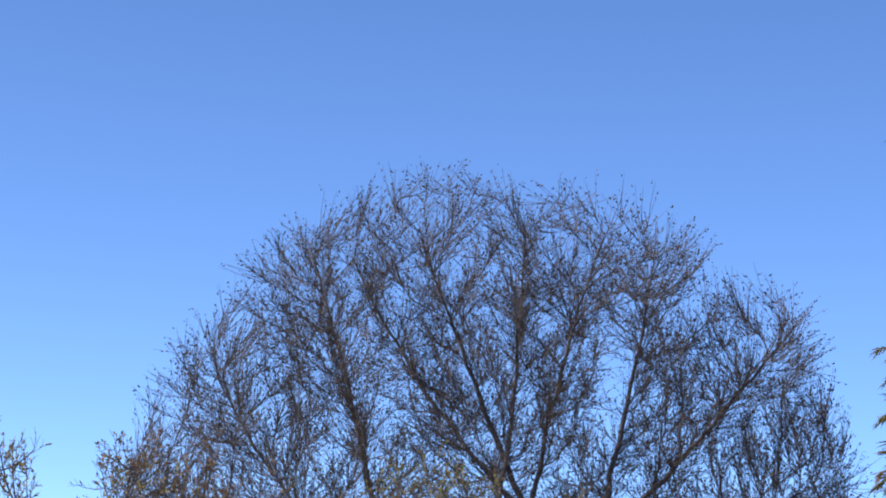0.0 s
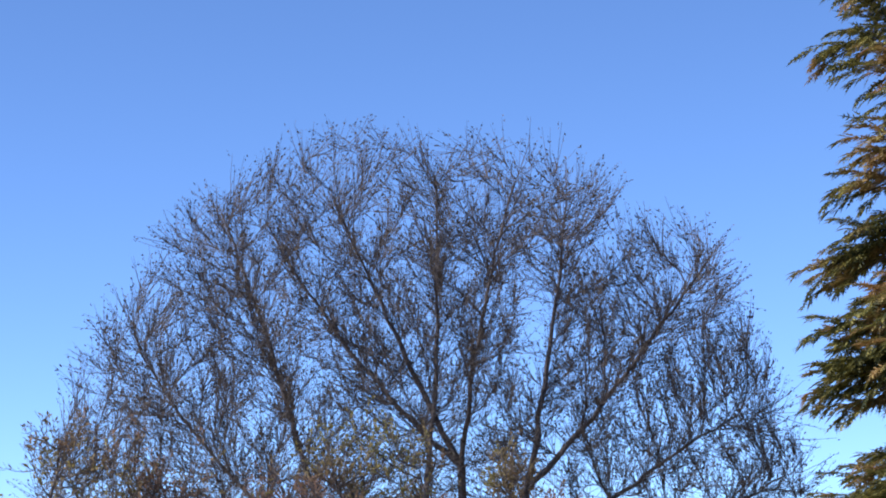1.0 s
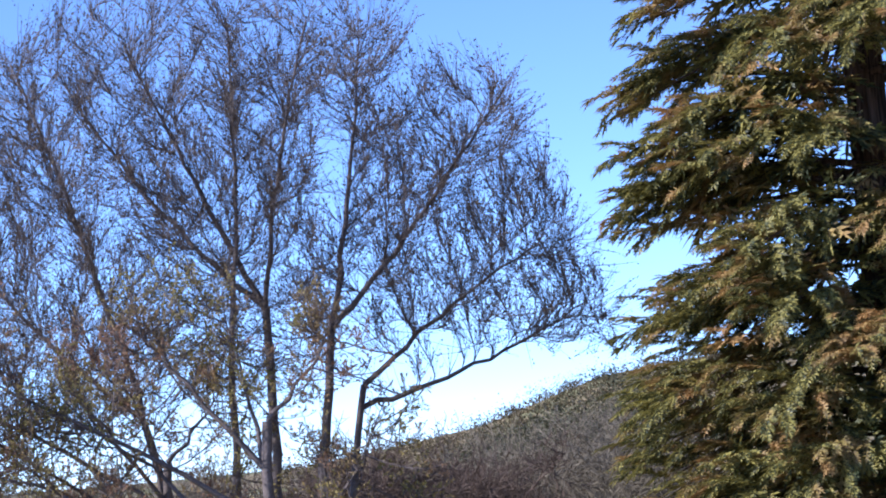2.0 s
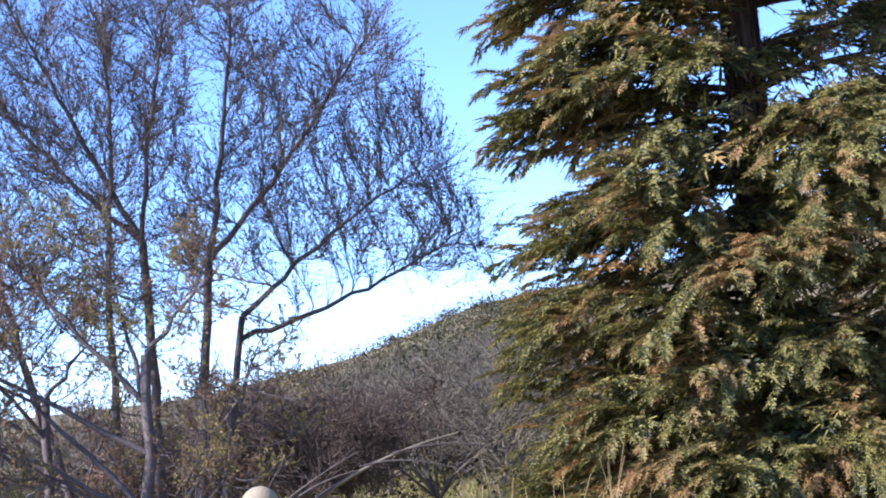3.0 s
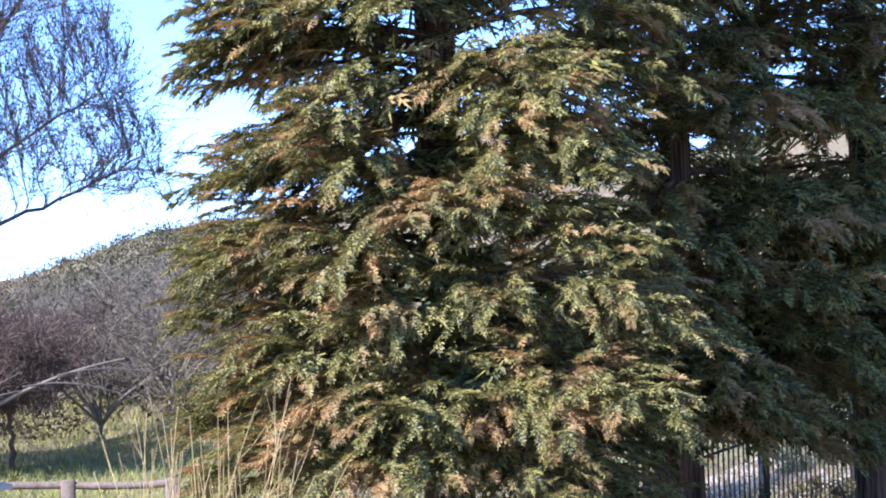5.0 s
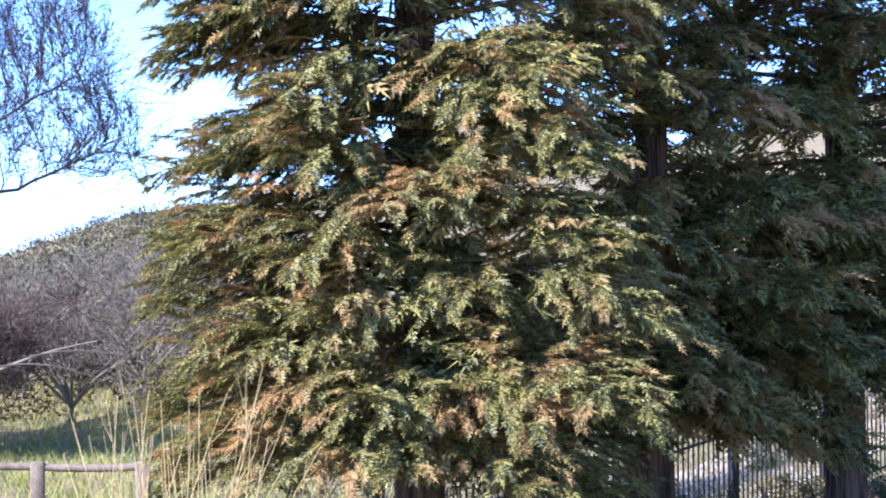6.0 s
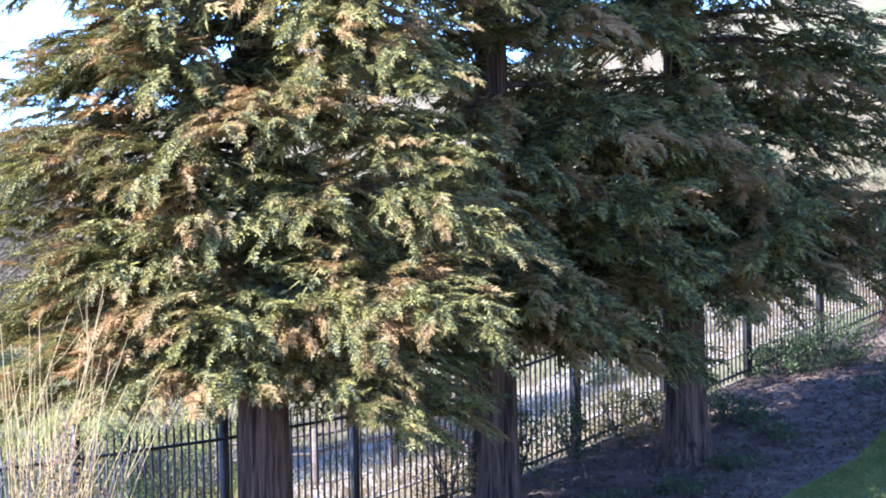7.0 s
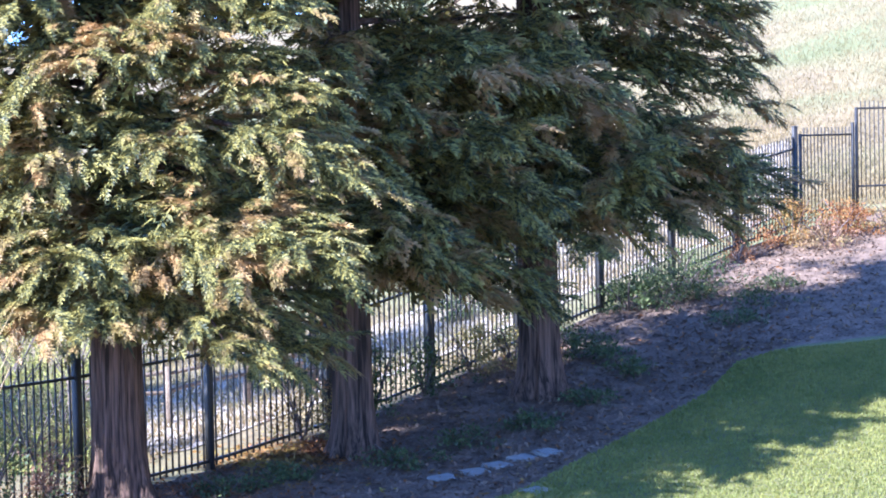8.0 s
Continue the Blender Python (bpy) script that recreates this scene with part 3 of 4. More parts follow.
LEAFY_LIMBS = [(-1, 0.0, -0.1, 5.2, 0.1, 0, 0, 0.075), (0, 0.9, -1.2, 6.6, -0.1, 0.1, 0.3, 0.035), (0, 1.0, 0.5, 6.6, 0.1, 0, -0.3, 0.035), (0, 0.75, 1.7, 6.2, 0, 0.2, 0.4, 0.035),
               (0, 0.65, 1.9, 5.0, 0, 0.2, -0.4, 0.03), (0, 0.65, -1.9, 5.6, 0, 0.2, -0.2, 0.03), (0, 0.5, 1.2, 4.2, 0, 0.1, 0.4, 0.03)]
bare_tree("young_leafy_tree", "slender tree with sparse yellow leaves and bare shoots", at_bearing(31.8, 30.5), LEAFY_LIMBS,
          [(12, 1.2, 0.012), (8, 0.7, 0.006), (4, 0.35, 0.004)], M_TWIG, M_YELLOW, 4, 0.06, 13, radians(32), 0.4, 0.75, chance=0.6, crown_label="sparse yellow leaves")


def thicket(label, az, r, width, height, material, seed, leaf=None, dens=1.0, bole=0.4):
    rg = np.random.default_rng(seed)
    limbs = [(-1, 0.0, 0.1, bole, 0, 0, 0, 0.08)]
    limbs += [(0, 1.0, (k / 11 - 0.5) * width + rg.normal(0, 0.15), height * rg.uniform(0.4, 0.85), rg.normal(0, 0.25), 0.2, rg.normal(0, 0.35 * width), 0.045) for k in range(12)]
    return bare_tree("bare_shrub", label, at_bearing(az, r), limbs, [(int(11 * dens), 1.5, 0.016), (7, 0.95, 0.011), (4, 0.6, 0.009)], material, leaf, 2, 0.05, seed, radians(az), 0.2, 0.9, 0.6, plain=2)


BROWN_SHRUBS = [thicket("dense brown leafless thicket shrub", 18.7, 57, 5.0, 5.1, M_BROWN, 21, None, 1.7, 1.5)]
GREY_SHRUBS = [thicket("greyish leafless shrub on the slope", 15.6, 64, 6.0, 4.4, M_GREYTWIG, 23, M_BUD), thicket("greyish leafless shrub on the slope", 14.0, 68, 6.0, 4.8, M_GREYTWIG, 24, M_BUD)]


def again(ob, az, r, turn, size):
    x, y = at_bearing(az, r)
    c = copy_thing(ob, pose(x, y, float(ground_z(x, y)), 0, 0, turn))
    c.scale = (size, size, size)


for az, r, turn, size in ((20.6, 58, 70, 0.92), (17.5, 59, 160, 0.9), (19.6, 62, 250, 1.0)):
    again(BROWN_SHRUBS[0], az, r, turn, size)
for k, (az, r, turn, size) in enumerate(((16.6, 72, 100, 1.0), (12.4, 68, 60, 0.95), (23.0, 60, 200, 1.0), (25.5, 62, 20, 1.05), (28.0, 60, 140, 1.0), (24.2, 70, 300, 1.0))):
    again(GREY_SHRUBS[k % 2], az, r, turn, size)

again(YOUNG_TREE, 24.3, 33, 60, 0.92)

# a long leaning branch out of the thicket
bx0, by0 = at_bearing(17, 44)
lb = thing("fallen_branch", "long grey leaning branch in the brown thicket", "branch", (bx0, by0, float(ground_z(bx0, by0))))
lb.rotation_euler = (0, 0, radians(17))
lz = float(ground_z(bx0, by0))
g = Geo()
tube(g, arc((-3.6, 0, -0.05), (1.6, 0.3, 4.05 - lz), (-0.2, 0, 0.62), 16), np.linspace(0.075, 0.014, 16), 8)
part("stem", g, M_GREYTWIG, lb, smooth=True)
rgl = np.random.default_rng(61)
for (u0, z0), (u1, z1), bow, rad in (((-1.9, 2.9), (-0.3, 3.85), 0.05, 0.026), ((-1.3, 3.2), (0.2, 3.55), 0.12, 0.03), ((-0.2, 3.62), (1.7, 3.35), 0.16, 0.024), ((-2.3, 2.7), (-1.5, 3.9), 0.0, 0.02), ((0.4, 3.8), (2.2, 3.75), 0.12, 0.018)):
    g = Geo()
    tip = arc((u0, 0.05, z0 - lz), (u1, rgl.normal(0, 0.3), z1 - lz), (0, 0, bow), 9)
    tube(g, tip, np.linspace(rad, 0.007, 9), 6)
    for k in range(3, 9):
        e = tip[k] + rgl.normal(0, 0.22, 3) + np.array([0.2, 0, 0.1])
        tube(g, arc(tip[k], e, (0, 0, 0.04), 4), [0.008, 0.006, 0.005, 0.003], 3)
    part("fork", g, M_TWIG, lb, smooth=True)


# ---- iron fence ----
def picket_mesh():
    g = Geo()
    box(g, -0.011, -0.011, 0, 0.011, 0.011, 1.60, 0.003)
    tube(g, [(0, 0, 1.60), (0, 0, 1.63), (0, 0, 1.68)], [0.013, 0.016, 0.003], 4)
    return g.mesh("picket", M_IRON)


PICKET = picket_mesh()
g = Geo()
box(g, -0.045, -0.045, -0.2, 0.045, 0.045, 1.86, 0.006)
tube(g, [(0, 0, 1.86), (0, 0, 1.875), (0, 0, 1.89)], [0.07, 0.07, 0.005], 4)
POST = g.mesh("post", M_IRON)


def iron_fence(pts, label):
    fence = thing("iron_fence", label, "fence")
    for k, (x, y) in enumerate(pts):
        p = part("post", POST, M_IRON, fence)
        p.location = (x, y, float(ground_z(x, y)))
        if k == len(pts) - 1:
            break
        x1, y1 = pts[k + 1]
        z0, z1 = float(ground_z(x, y)), float(ground_z(x1, y1))
        L = math.hypot(x1 - x, y1 - y)
        a = math.atan2(y1 - y, x1 - x)
        p.rotation_euler = (0, 0, a)
        for h in (0.12, 1.48):
            g = Geo()
            box(g, 0.05, -0.02, -0.018, math.hypot(L, z1 - z0) - 0.05, 0.02, 0.018, 0.004)
            rl = part("rail", g, M_IRON, fence)
            rl.location = (x, y, z0 + h)
            rl.rotation_euler = (0, -math.atan2(z1 - z0, L), a)
        n = 20
        for i in range(1, n):
            s = i / n
            q = part("picket", PICKET, M_IRON, fence)
            q.location = (x + (x1 - x) * s, y + (y1 - y) * s, z0 + (z1 - z0) * s + 0.05)
            q.rotation_euler = (0, 0, a)
    return fence


iron_fence(FENCE, "black iron picket fence with square posts behind the trees")


# ---- stone ball pillar ----
def lathe(geo, prof, sides=32):
    tube(geo, [(0, 0, z) for r, z in prof], [r for r, z in prof], sides)


px, py = at_bearing(19.6, 19)
pil = thing("garden_pillar", "pale rendered garden pillar with flared cap and stone ball", "pillar", (px, py, float(ground_z(px, py))))
top = 4.18 - float(ground_z(px, py))
g = Geo()
lathe(g, [(0.15 * math.cos(a) + 0.0005, top + 0.15 * math.sin(a)) for a in np.linspace(-math.pi / 2, math.pi / 2, 19)])
part("ball", g, M_STUCCO, pil, "round cream stone ball", True)
g = Geo()
lathe(g, [(0.07, top - 0.14), (0.055, top - 0.17), (0.06, top - 0.20), (0.10, top - 0.24), (0.11, top - 0.26), (0.11, top - 0.28)])
part("neck", g, M_WHITE, pil, smooth=True)
g = Geo()
tube(g, [(0, 0, top - z) for z in (0.27, 0.30, 0.36, 0.42, 0.47, 0.50, 0.54)], [0.12, 0.14, 0.25, 0.40, 0.56, 0.68, 0.68], 4)
part("cap", g, M_WHITE, pil, "white concave flared cap")
g = Geo()
box(g, -0.38, -0.38, -0.2, 0.38, 0.38, top - 0.5, 0.02)
part("shaft", g, M_WHITE, pil)
pil.rotation_euler = (0, 0, radians(19.6))


# ---- gate and tall fence panels ----
def tall_panel(name, label, a, b, za, zb, height, n):
    th = thing(name, label, "gate" if "gate" in name else "fence")
    ax, ay = a
    bx, by = b
    L = math.hypot(bx - ax, by - ay)
    th.location = (ax, ay, za)
    th.rotation_euler = (0, 0, math.atan2(by - ay, bx - ax))
    for u, z in ((0, 0), (L, zb - za)):
        g = Geo()
        box(g, u - 0.024, -0.024, z - 0.25, u + 0.024, 0.024, z + height + 0.06, 0.004)
        part("post", g, M_IRON, th)
    top = max(0, zb - za) + height
    for z in (0.14 + max(0, zb - za), top - 0.16):
        g = Geo()
        box(g, 0.036, -0.018, z - 0.018, L - 0.036, 0.018, z + 0.018, 0.004)
        part("rail", g, M_IRON, th)
    for i in range(1, n):
        u = L * i / n
        zz = (zb - za) * i / n + 0.06
        g = Geo()
        box(g, u - 0.008, -0.008, zz, u + 0.008, 0.008, top - 0.02, 0.002)
        part("picket", g, M_IRON, th)
    return th


tall_panel("iron_gate", "tall grey-black iron garden gate with square posts", (6.46, 44.6), (7.52, 45.3), 3.15, 3.34, 1.66, 15)
tall_panel("tall_iron_fence", "tall iron picket fence panel on the slope", (7.6, 45.35), (9.9, 46.4), 3.55, 3.75, 1.72, 26)
tall_panel("tall_iron_fence", "tall iron picket fence panel on the slope", (9.95, 46.42), (12.3, 47.4), 3.75, 3.95, 1.72, 26)


# ---- split-rail fences beyond ----
def rail_fence(label, pts, height, rails, rad=0.055, post=0.08):
    th = thing("rail_fence", label, "fence")
    for k, (x, y) in enumerate(pts):
        z = float(ground_z(x, y))
        g = Geo()
        box(g, -post, -post, -0.2, post, post, height, 0.02)
        p = part("post", g, M_RAIL, th)
        p.location = (x, y, z)
        p.rotation_euler = (rng.normal(0, 0.02), rng.normal(0, 0.02), rng.uniform(0, 1))
        if k < len(pts) - 1:
            x1, y1 = pts[k + 1]
            z1 = float(ground_z(x1, y1))
            for h in rails:
                g = Geo()
                tube(g, arc((x, y, z + h), (x1, y1, z1 + h + rng.normal(0, 0.02)), (0, 0, rng.normal(0, 0.015)), 6), [rad * 0.9, rad, rad, rad, rad, rad * 0.85], 7)
                part("rail", g, M_RAIL, th, smooth=True)
    return th


rail_fence("weathered low wooden rail fence on the meadow", [at_bearing(a, r) for a, r in ((13.9, 46), (16.3, 46.5), (18.8, 47), (21.5, 48))], 1.05, (0.95,), 0.075, 0.13)
rail_fence("pale weathered split-rail fence beyond the iron fence", [at_bearing(a, r) for a, r in ((8.6, 36.2), (6.4, 36.6), (4.6, 37.4), (3.0, 39))], 0.85, (0.48, 0.74), 0.032, 0.05)


# ---- path beyond the fence ----
track = patch("path", M_PATH, [at_bearing(a, r) for a, r in ((8.2, 33), (6, 33), (4, 34.8), (0, 37.5), (-4, 42.2), (-8, 47))], [at_bearing(a, r) for a, r in ((8.2, 41.5), (6, 42.5), (4, 44), (0, 48), (-4, 52), (-8, 55))], 60, 30, 0.02)
tagged(track, "pale dirt path beyond the fence", "path", kind="structure")


# ---- stepping stones ----
def stone(x, y, w, d, turn, seed):
    rg = np.random.default_rng(seed)
    bm = bmesh.new()
    ring = []
    for sx, sy in ((-1, -1), (0.1, -1.04), (1, -1), (1.03, 0), (1, 1), (-0.1, 1.03), (-1, 1), (-1.04, 0.1)):
        ring.append(bm.verts.new((sx * w / 2 * rg.uniform(0.88, 1.04), sy * d / 2 * rg.uniform(0.88, 1.04), 0)))
    f = bm.faces.new(ring)
    ex = bmesh.ops.extrude_face_region(bm, geom=[f])
    for v in ex["geom"]:
        if isinstance(v, bmesh.types.BMVert):
            v.co.z += 0.06
    bmesh.ops.bevel(bm, geom=[e for e in bm.edges if all(v.co.z > 0.05 for v in e.verts)], offset=0.012, segments=2, affect="EDGES")
    bmesh.ops.recalc_face_normals(bm, faces=bm.faces)
    me = bpy.data.meshes.new("stepping_stone")
    bm.to_mesh(me)
    bm.free()
    me.materials.append(M_STONE)
    ob = new("stepping_stone", me)
    ob.location = (x, y, float(ground_z(x, y)) - 0.015)
    sl = 0.07
    ob.rotation_euler = (sl, -sl * 0.6, 0.5 + turn)
    return tagged(ob, "flat grey flagstone stepping stone in the mulch", "stepping stone", "stepping stones")


for k, (x, y) in enumerate([(-0.05, 29.6), (0.33, 29.85), (0.61, 30.15), (0.93, 30.47), (1.24, 30.7), (1.03, 28.5)]):
    stone(x, y, 0.31, 0.30, 0.06 * k, k)


# ---- shrubs, tufts and litter ----
def leafy_shrub(name, label, x, y, w, h, material, count, size, seed, stems=9, lift=0.0):
    rg = np.random.default_rng(seed)
    sh = thing(name, label, "shrub", (x, y, float(ground_z(x, y)) + lift))
    g = Geo()
    for k in range(stems):
        a = rg.uniform(0, 6.28)
        e = np.array([math.cos(a) * w * 0.4, math.sin(a) * w * 0.4, h * rg.uniform(0.6, 0.95)])
        tube(g, arc((0, 0, -0.05), e, (0, 0, 0.1 * h), 5), np.linspace(0.014, 0.004, 5), 4)
    tagged(part("stem_mass", g, M_TWIG, sh), kind="stuff")
    hubs = np.stack([rg.normal(0, 0.27, 40) * w, rg.normal(0, 0.27, 40) * w, np.abs(rg.uniform(0.05, 0.95, 40)) * h], -1)
    hubs[:, 2] *= 1 - 0.5 * np.clip(np.hypot(hubs[:, 0], hubs[:, 1]) / (0.6 * w), 0, 1)
    o = hubs[rg.integers(0, 40, count)] + rg.normal(0, 0.10, (count, 3)) * np.array([w, w, h]) * 0.7
    o[:, 2] = np.abs(o[:, 2])
    g = Geo()
    stamp(g, LEAF_V, LEAF_F, o, rg.normal(0, 1, (count, 3)) + np.array([0, 0, 0.3]), rg.normal(0, 0.7, (count, 3)) + np.array([0, 0, 1.0]), rg.uniform(0.6, 1.3, count) * size)
    tagged(part("foliage", g, material, sh), kind="stuff")
    return sh


leafy_shrub("russet_shrub", "low russet and orange leaved shrub beside the gate", 6.1, 43.2, 1.3, 0.9, M_ORANGE, 2200, 0.06, 41)
leafy_shrub("russet_shrub", "low russet and orange leaved shrub beside the gate", 7.1, 43.6, 1.3, 0.7, M_ORANGE, 2000, 0.06, 42)
leafy_shrub("russet_shrub", "golden yellow leaved low shrub beside the gate", 6.6, 42.6, 1.0, 0.55, M_YELLOW, 1500, 0.06, 43)
leafy_shrub("russet_shrub", "golden yellow leaved low shrub beside the gate", 7.9, 43.9, 1.2, 0.55, M_YELLOW, 1500, 0.06, 46)
leafy_shrub("russet_shrub", "reddish twiggy shrub against the iron fence", 5.0, 42.2, 0.9, 0.8, M_ORANGE, 900, 0.05, 44)
leafy_shrub("green_shrub", "dusty green rounded shrub at the fence", 3.7, 39.6, 1.9, 0.95, M_SHRUB, 4200, 0.06, 45)
leafy_shrub("green_shrub", "dusty green rounded shrub at the fence", 2.9, 39.0, 1.2, 0.6, M_SHRUB, 2000, 0.06, 47)
leafy_shrub("green_shrub", "yellow-green leafy shrub behind the trunk", 1.0, 35.9, 1.0, 0.7, M_YELLOW, 900, 0.07, 48)
leafy_shrub("green_shrub", "yellow-green leafy shrub behind the trunk", 2.0, 36.0, 1.1, 0.5, M_SHRUB, 1200, 0.07, 49)
for k, (x, y, w, h) in enumerate([(-1.9, 32.3, 1.1, 1.3), (-1.0, 33.3, 1.0, 1.2), (-0.3, 34.5, 0.9, 0.9), (0.4, 35.5, 1.2, 0.8), (-5.2, 27.4, 1.2, 1.3), (-6.0, 26.2, 1.3, 1.2), (-4.6, 28.2, 0.8, 1.0), (1.5, 37.2, 1.2, 0.9)]):
    leafy_shrub("climbing_shrub", "loose green leaves climbing through the iron fence", x, y + 0.25, w, h, M_SHRUB if k % 3 else M_YELLOW, 1500, 0.06, 60 + k)
for k, (x, y, w) in enumerate([(0.2, 31.5, 0.9), (1.1, 32.2, 0.9), (-0.6, 30.6, 0.9), (2.6, 34.8, 0.7), (4.4, 37.3, 0.8), (4.9, 38.6, 0.9), (-2.0, 30.0, 0.8), (-2.6, 29.3, 0.9), (1.9, 33.2, 0.7), (5.4, 39.6, 0.8)]):
    leafy_shrub("ground_cover_plant", "low tuft of shaded green ground cover in the mulch", x, y, w, 0.28, M_SHRUB, 700, 0.055, 80 + k, 4)

for k, (az, r, w, h) in enumerate([(9.6, 33.5, 1.7, 1.2), (11.0, 34.5, 1.9, 1.4), (8.9, 36.0, 1.6, 1.0), (12.2, 33.0, 1.8, 1.4), (10.2, 38.5, 2.2, 1.3), (3.6, 38.6, 0.8, 0.4), (2.0, 40.5, 0.8, 0.4), (-0.4, 42.5, 0.9, 0.5), (8.6, 43.5, 2.4, 1.7), (7.2, 47, 2.2, 1.3), (5.8, 48.5, 2.2, 1.2), (4.4, 48, 2.2, 1.2), (9.9, 45.5, 2.6, 2.0), (3.0, 50, 2.2, 1.2)]):
    leafy_shrub("meadow_shrub", "loose green and straw-coloured shrub beyond the iron fence", *at_bearing(az, r), w, h, M_SHRUB if k % 2 else M_WEED, 1500, 0.06, 150 + k)

# leaf litter and mulch chips
def inside_bed(rg, n):
    t = rg.uniform(0, 1, n)
    a = np.array(FENCE + [(8.0, 45.5)])
    b = np.array([(-3.5, 23.5), (-2.5, 25)] + LAWN_EDGE[:8])
    k = np.linspace(0, 1, len(a))
    kb = np.linspace(0, 1, len(b))
    s = rg.uniform(0.02, 0.98, n)
    pa = np.stack([np.interp(t, k, a[:, i]) for i in (0, 1)], -1)
    pb = np.stack([np.interp(t, kb, b[:, i]) for i in (0, 1)], -1)
    return pa * (1 - s[:, None]) + pb * s[:, None]


def scatter(name, label, material, xy, size, lift, seed, tilt=0.35, category="litter"):
    rg = np.random.default_rng(seed)
    n = len(xy)
    o = np.concatenate([xy, (ground_z(xy[:, 0], xy[:, 1]) + lift)[:, None]], 1)
    g = Geo()
    d = rg.normal(0, 1, (n, 3)) * np.array([1, 1, tilt])
    stamp(g, LEAF_V, LEAF_F, o, d, rg.normal(0, tilt, (n, 3)) + np.array([0, 0, 1.0]), rg.uniform(0.6, 1.5, n) * size)
    return tagged(new(name, g.mesh(name, material)), label, category, kind="stuff")


rg0 = np.random.default_rng(90)
scatter("bark_chips", "scattered brown bark chips of the mulch bed", M_MULCH, inside_bed(rg0, 26000), 0.075, 0.025, 91)
litter = np.concatenate([rg0.normal(0, 1, (2600, 2)) * np.array([0.55, 0.5]) + np.array([-2.0, 31.6]), rg0.normal(0, 1, (900, 2)) * np.array([0.9, 0.7]) + np.array([-3.2, 29.4]), inside_bed(rg0, 1500)])
scatter("leaf_litter", "dry reddish-brown fallen leaves at the fence foot", M_ORANGE, litter, 0.07, 0.035, 92)


# lawn blades
def blades(name, label, material, xy, h, w, seed, lift=0.03):
    rg = np.random.default_rng(seed)
    n = len(xy)
    z = ground_z(xy[:, 0], xy[:, 1]) + lift
    a = rg.uniform(0, 6.283, n)
    lean = rg.normal(0, 0.5, (n, 2)) * h
    hh = h * rg.uniform(0.6, 1.3, n)
    v = np.zeros((n, 3, 3))
    v[:, 0, 0], v[:, 0, 1] = xy[:, 0] + np.cos(a) * w, xy[:, 1] + np.sin(a) * w
    v[:, 1, 0], v[:, 1, 1] = xy[:, 0] - np.cos(a) * w, xy[:, 1] - np.sin(a) * w
    v[:, 0, 2] = v[:, 1, 2] = z
    v[:, 2, :2] = xy + lean
    v[:, 2, 2] = z + hh
    g = Geo()
    g.add(v.reshape(-1, 3), np.arange(n * 3).reshape(n, 3))
    return tagged(new(name, g.mesh(name, material)), label, "grass", kind="stuff")


n = 110000
ly = rg0.uniform(26.5, 36, n)
edge_x = np.interp(ly, [q[1] for q in LAWN_EDGE[:7]], [q[0] for q in LAWN_EDGE[:7]])
lx = edge_x + rg0.uniform(0, 1, n) * (7.6 - edge_x)
keep = ~((ly > 35.2) & (lx < 6.4))
blades("lawn_grass", "short green mown grass blades", M_BLADE, np.stack([lx, ly], -1)[keep], 0.034, 0.009, 93)
# dry meadow and hill grass
n = 90000
az = rg0.uniform(-12, 0, n)
rr = 47 + 60 * rg0.uniform(0, 1, n) ** 1.6
aa = np.radians(az)
blades("hill_grass", "dry pale yellow hill grass", M_HAY, np.stack([-np.sin(aa) * rr, np.cos(aa) * rr], -1), 0.11, 0.011, 94, -0.01)
n = 16000
az = rg0.uniform(-8, 8.3, n)
rr = np.interp(az, [-8, -4, 0, 4, 8.3], [47, 42.5, 37.8, 35, 31]) + 15 * rg0.uniform(0, 1, n) ** 1.2
aa = np.radians(az)
blades("path_verge_grass", "sparse dry grass and weeds beside the path", M_HAY, np.stack([-np.sin(aa) * rr, np.cos(aa) * rr], -1), 0.14, 0.014, 96, 0.0)
fl = np.stack([-np.sin(aa) * rr, np.cos(aa) * rr], -1)[::3] + 0.2
scatter("path_leaf_litter", "dry brown leaves strewn over the path", M_BROWNLEAF, fl, 0.09, 0.03, 97)
n = 40000
az = rg0.uniform(8, 26, n)
rr = np.interp(az, [8, 13, 14], [32, 32, 40]) + 50 * rg0.uniform(0, 1, n) ** 1.2
aa = np.radians(az)
blades("meadow_grass", "green and straw meadow grass", M_MEADOW, np.stack([-np.sin(aa) * rr, np.cos(aa) * rr], -1), 0.22, 0.02, 95, -0.01)


# ---- tall straw-coloured stems ----
def stem_clump(az, r, n, h, seed, label):
    rg = np.random.default_rng(seed)
    x, y = at_bearing(az, r)
    th = thing("tall_stem_shrub", label, "shrub", (x, y, float(ground_z(x, y))))
    th.rotation_euler = (0, 0, radians(az))
    for k in range(n):
        u = rg.normal(0, 0.30)
        lean = max(-0.9, min(0.75, u * 0.9 + rg.normal(0, 0.3)))
        hh = h * rg.uniform(0.55, 1.0)
        g = Geo()
        pts = arc((u * 0.5, rg.normal(0, 0.2), -0.05), (u + lean, rg.normal(0, 0.5), hh), (-lean * 0.15, 0, 0), 7)
        tube(g, pts, np.linspace(0.008, 0.003, 7), 4)
        st = part("stem", g, M_STEM, th)
        if k % 2 == 0:
            for q in range(4):
                s = rg.uniform(0.45, 0.95)
                i = int(s * 6)
                d = unit(pts[i + 1] - pts[i]) + rg.normal(0, 0.3, 3)
                g = Geo()
                tube(g, [pts[i], pts[i] + d * 0.25, pts[i] + d * 0.5 + np.array([0, 0, 0.06])], [0.004, 0.003, 0.002], 3)
                part("side_shoot", g, M_STEM, st)
    return th


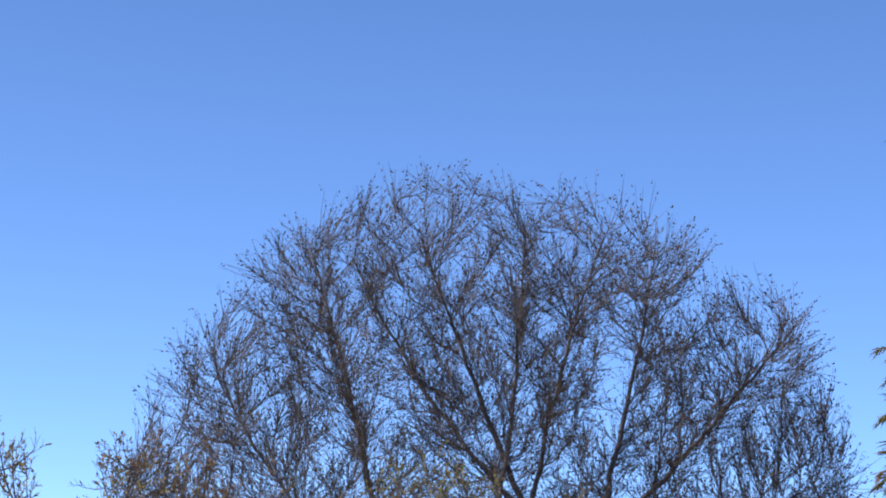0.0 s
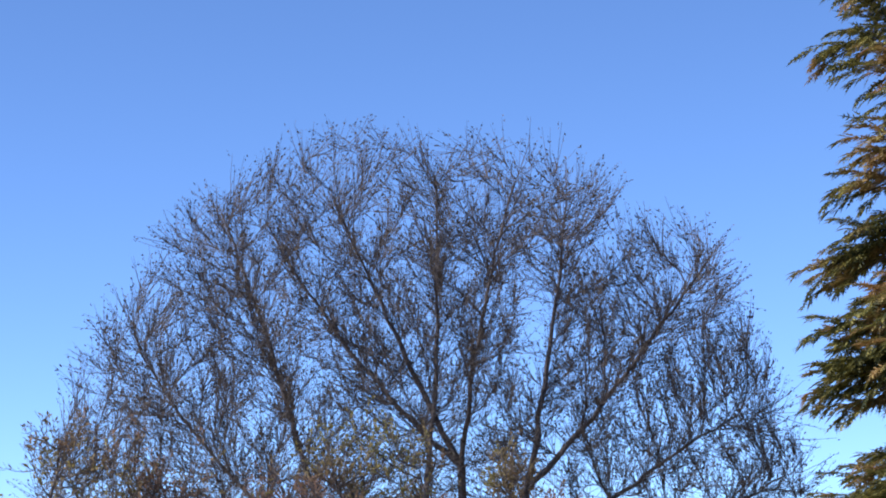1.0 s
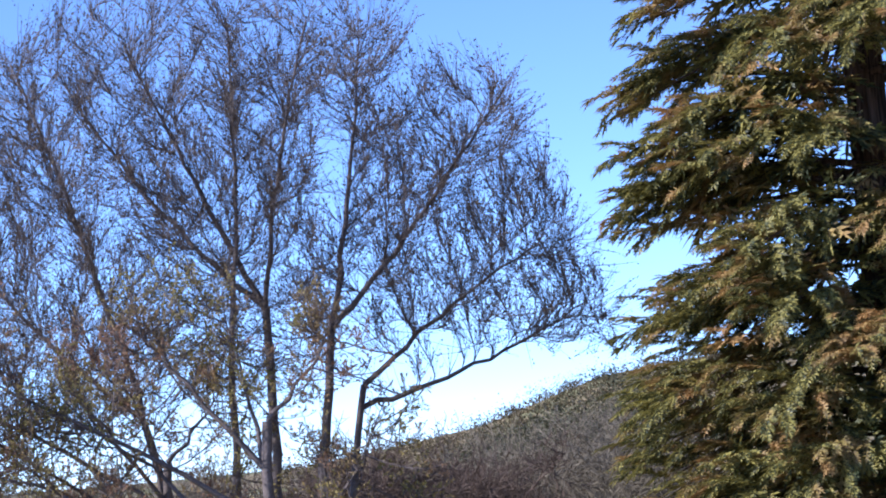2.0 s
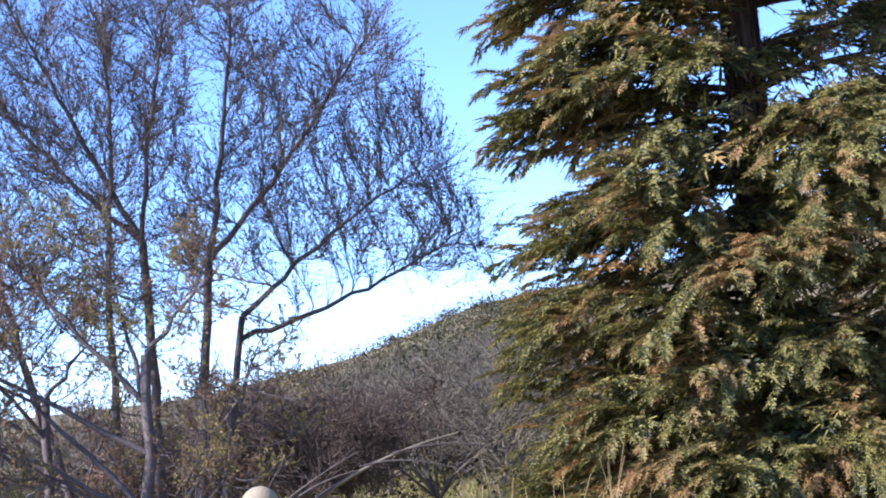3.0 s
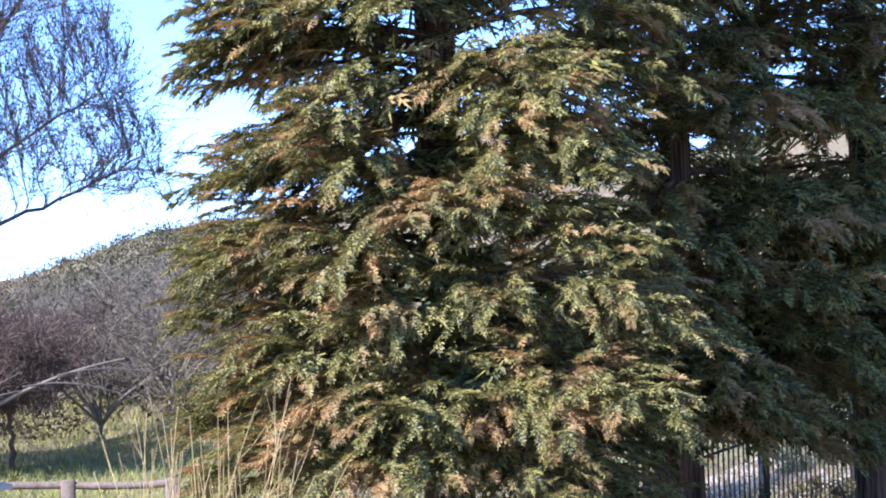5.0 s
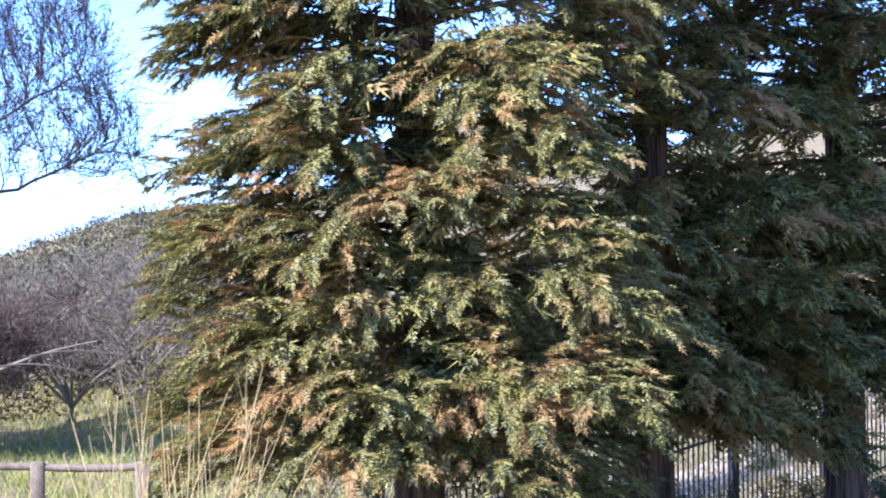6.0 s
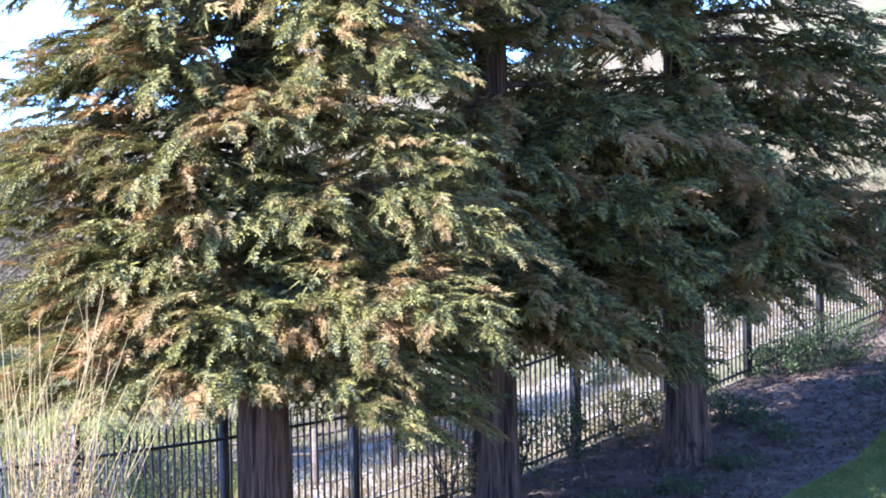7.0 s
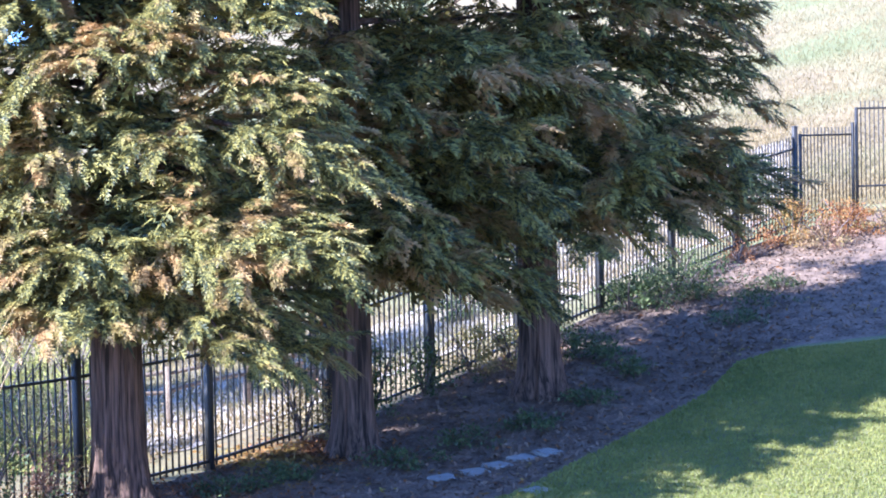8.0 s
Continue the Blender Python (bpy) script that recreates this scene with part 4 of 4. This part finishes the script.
stem_clump(13.3, 25, 30, 3.5, 51, "tall straw-yellow bare stems fanning from a shrub")
stem_clump(12.3, 24.5, 22, 3.0, 52, "tall straw-yellow bare stems fanning from a shrub")
stem_clump(14.5, 25.5, 18, 3.2, 53, "tall straw-yellow bare stems fanning from a shrub")
for az, r, w, h, m, sd in ((14.5, 24.4, 1.3, 2.35, M_ORANGE, 54), (13.2, 24.4, 1.4, 2.4, M_YELLOW, 55), (11.9, 24.4, 1.3, 2.3, M_YELLOW, 56), (15.6, 24.4, 1.2, 2.1, M_WEED, 57)):
    leafy_shrub("autumn_shrub", "russet and yellow leaved shrub under tall stems", *at_bearing(az, r), w, h, m, 2200, 0.05, sd)

# scrub oaks on the far slope
for k, (az, r, w, h) in enumerate([(16.4, 85, 6, 3.4), (15.3, 90, 6, 3.8), (14.4, 95, 7, 3.8), (13.2, 95, 7, 3.8), (17.4, 80, 5, 3.0), (15.9, 105, 7, 3.4), (16.9, 110, 6, 2.6), (14.9, 75, 5, 3.0), (18.3, 85, 6, 3.0), (13.8, 120, 6, 3.5)]):
    leafy_shrub("scrub_oak", "dusty green scrub oak on the dry hillside", *at_bearing(az, r), w, h, M_SCRUB, 3800, 0.20, 110 + k, 9)


# low brush over the dry hillside
rgb = np.random.default_rng(130)
nm, nl = 520, 100
baz = rgb.uniform(11.5, 21.5, nm)
br = 66 + 125 * rgb.uniform(0, 1, nm) ** 0.8
ba = np.radians(baz)
bx, by = -np.sin(ba) * br, np.cos(ba) * br
bsize = rgb.uniform(0.8, 2.2, nm)
centre = np.repeat(np.stack([bx, by, ground_z(bx, by)], -1), nl, axis=0)
spread_xyz = rgb.normal(0, 0.42, (nm * nl, 3)) * np.repeat(bsize, nl)[:, None] * np.array([1, 1, 0.7])
spread_xyz[:, 2] = np.abs(spread_xyz[:, 2])
g = Geo()
stamp(g, LEAF_V, LEAF_F, centre + spread_xyz, rgb.normal(0, 1, (nm * nl, 3)), rgb.normal(0, 1, (nm * nl, 3)), rgb.uniform(0.10, 0.26, nm * nl))
tagged(new("hillside_brush", g.mesh("hillside_brush", M_BRUSH)), "low brown and olive brush on the dry hillside", "brush", kind="stuff")
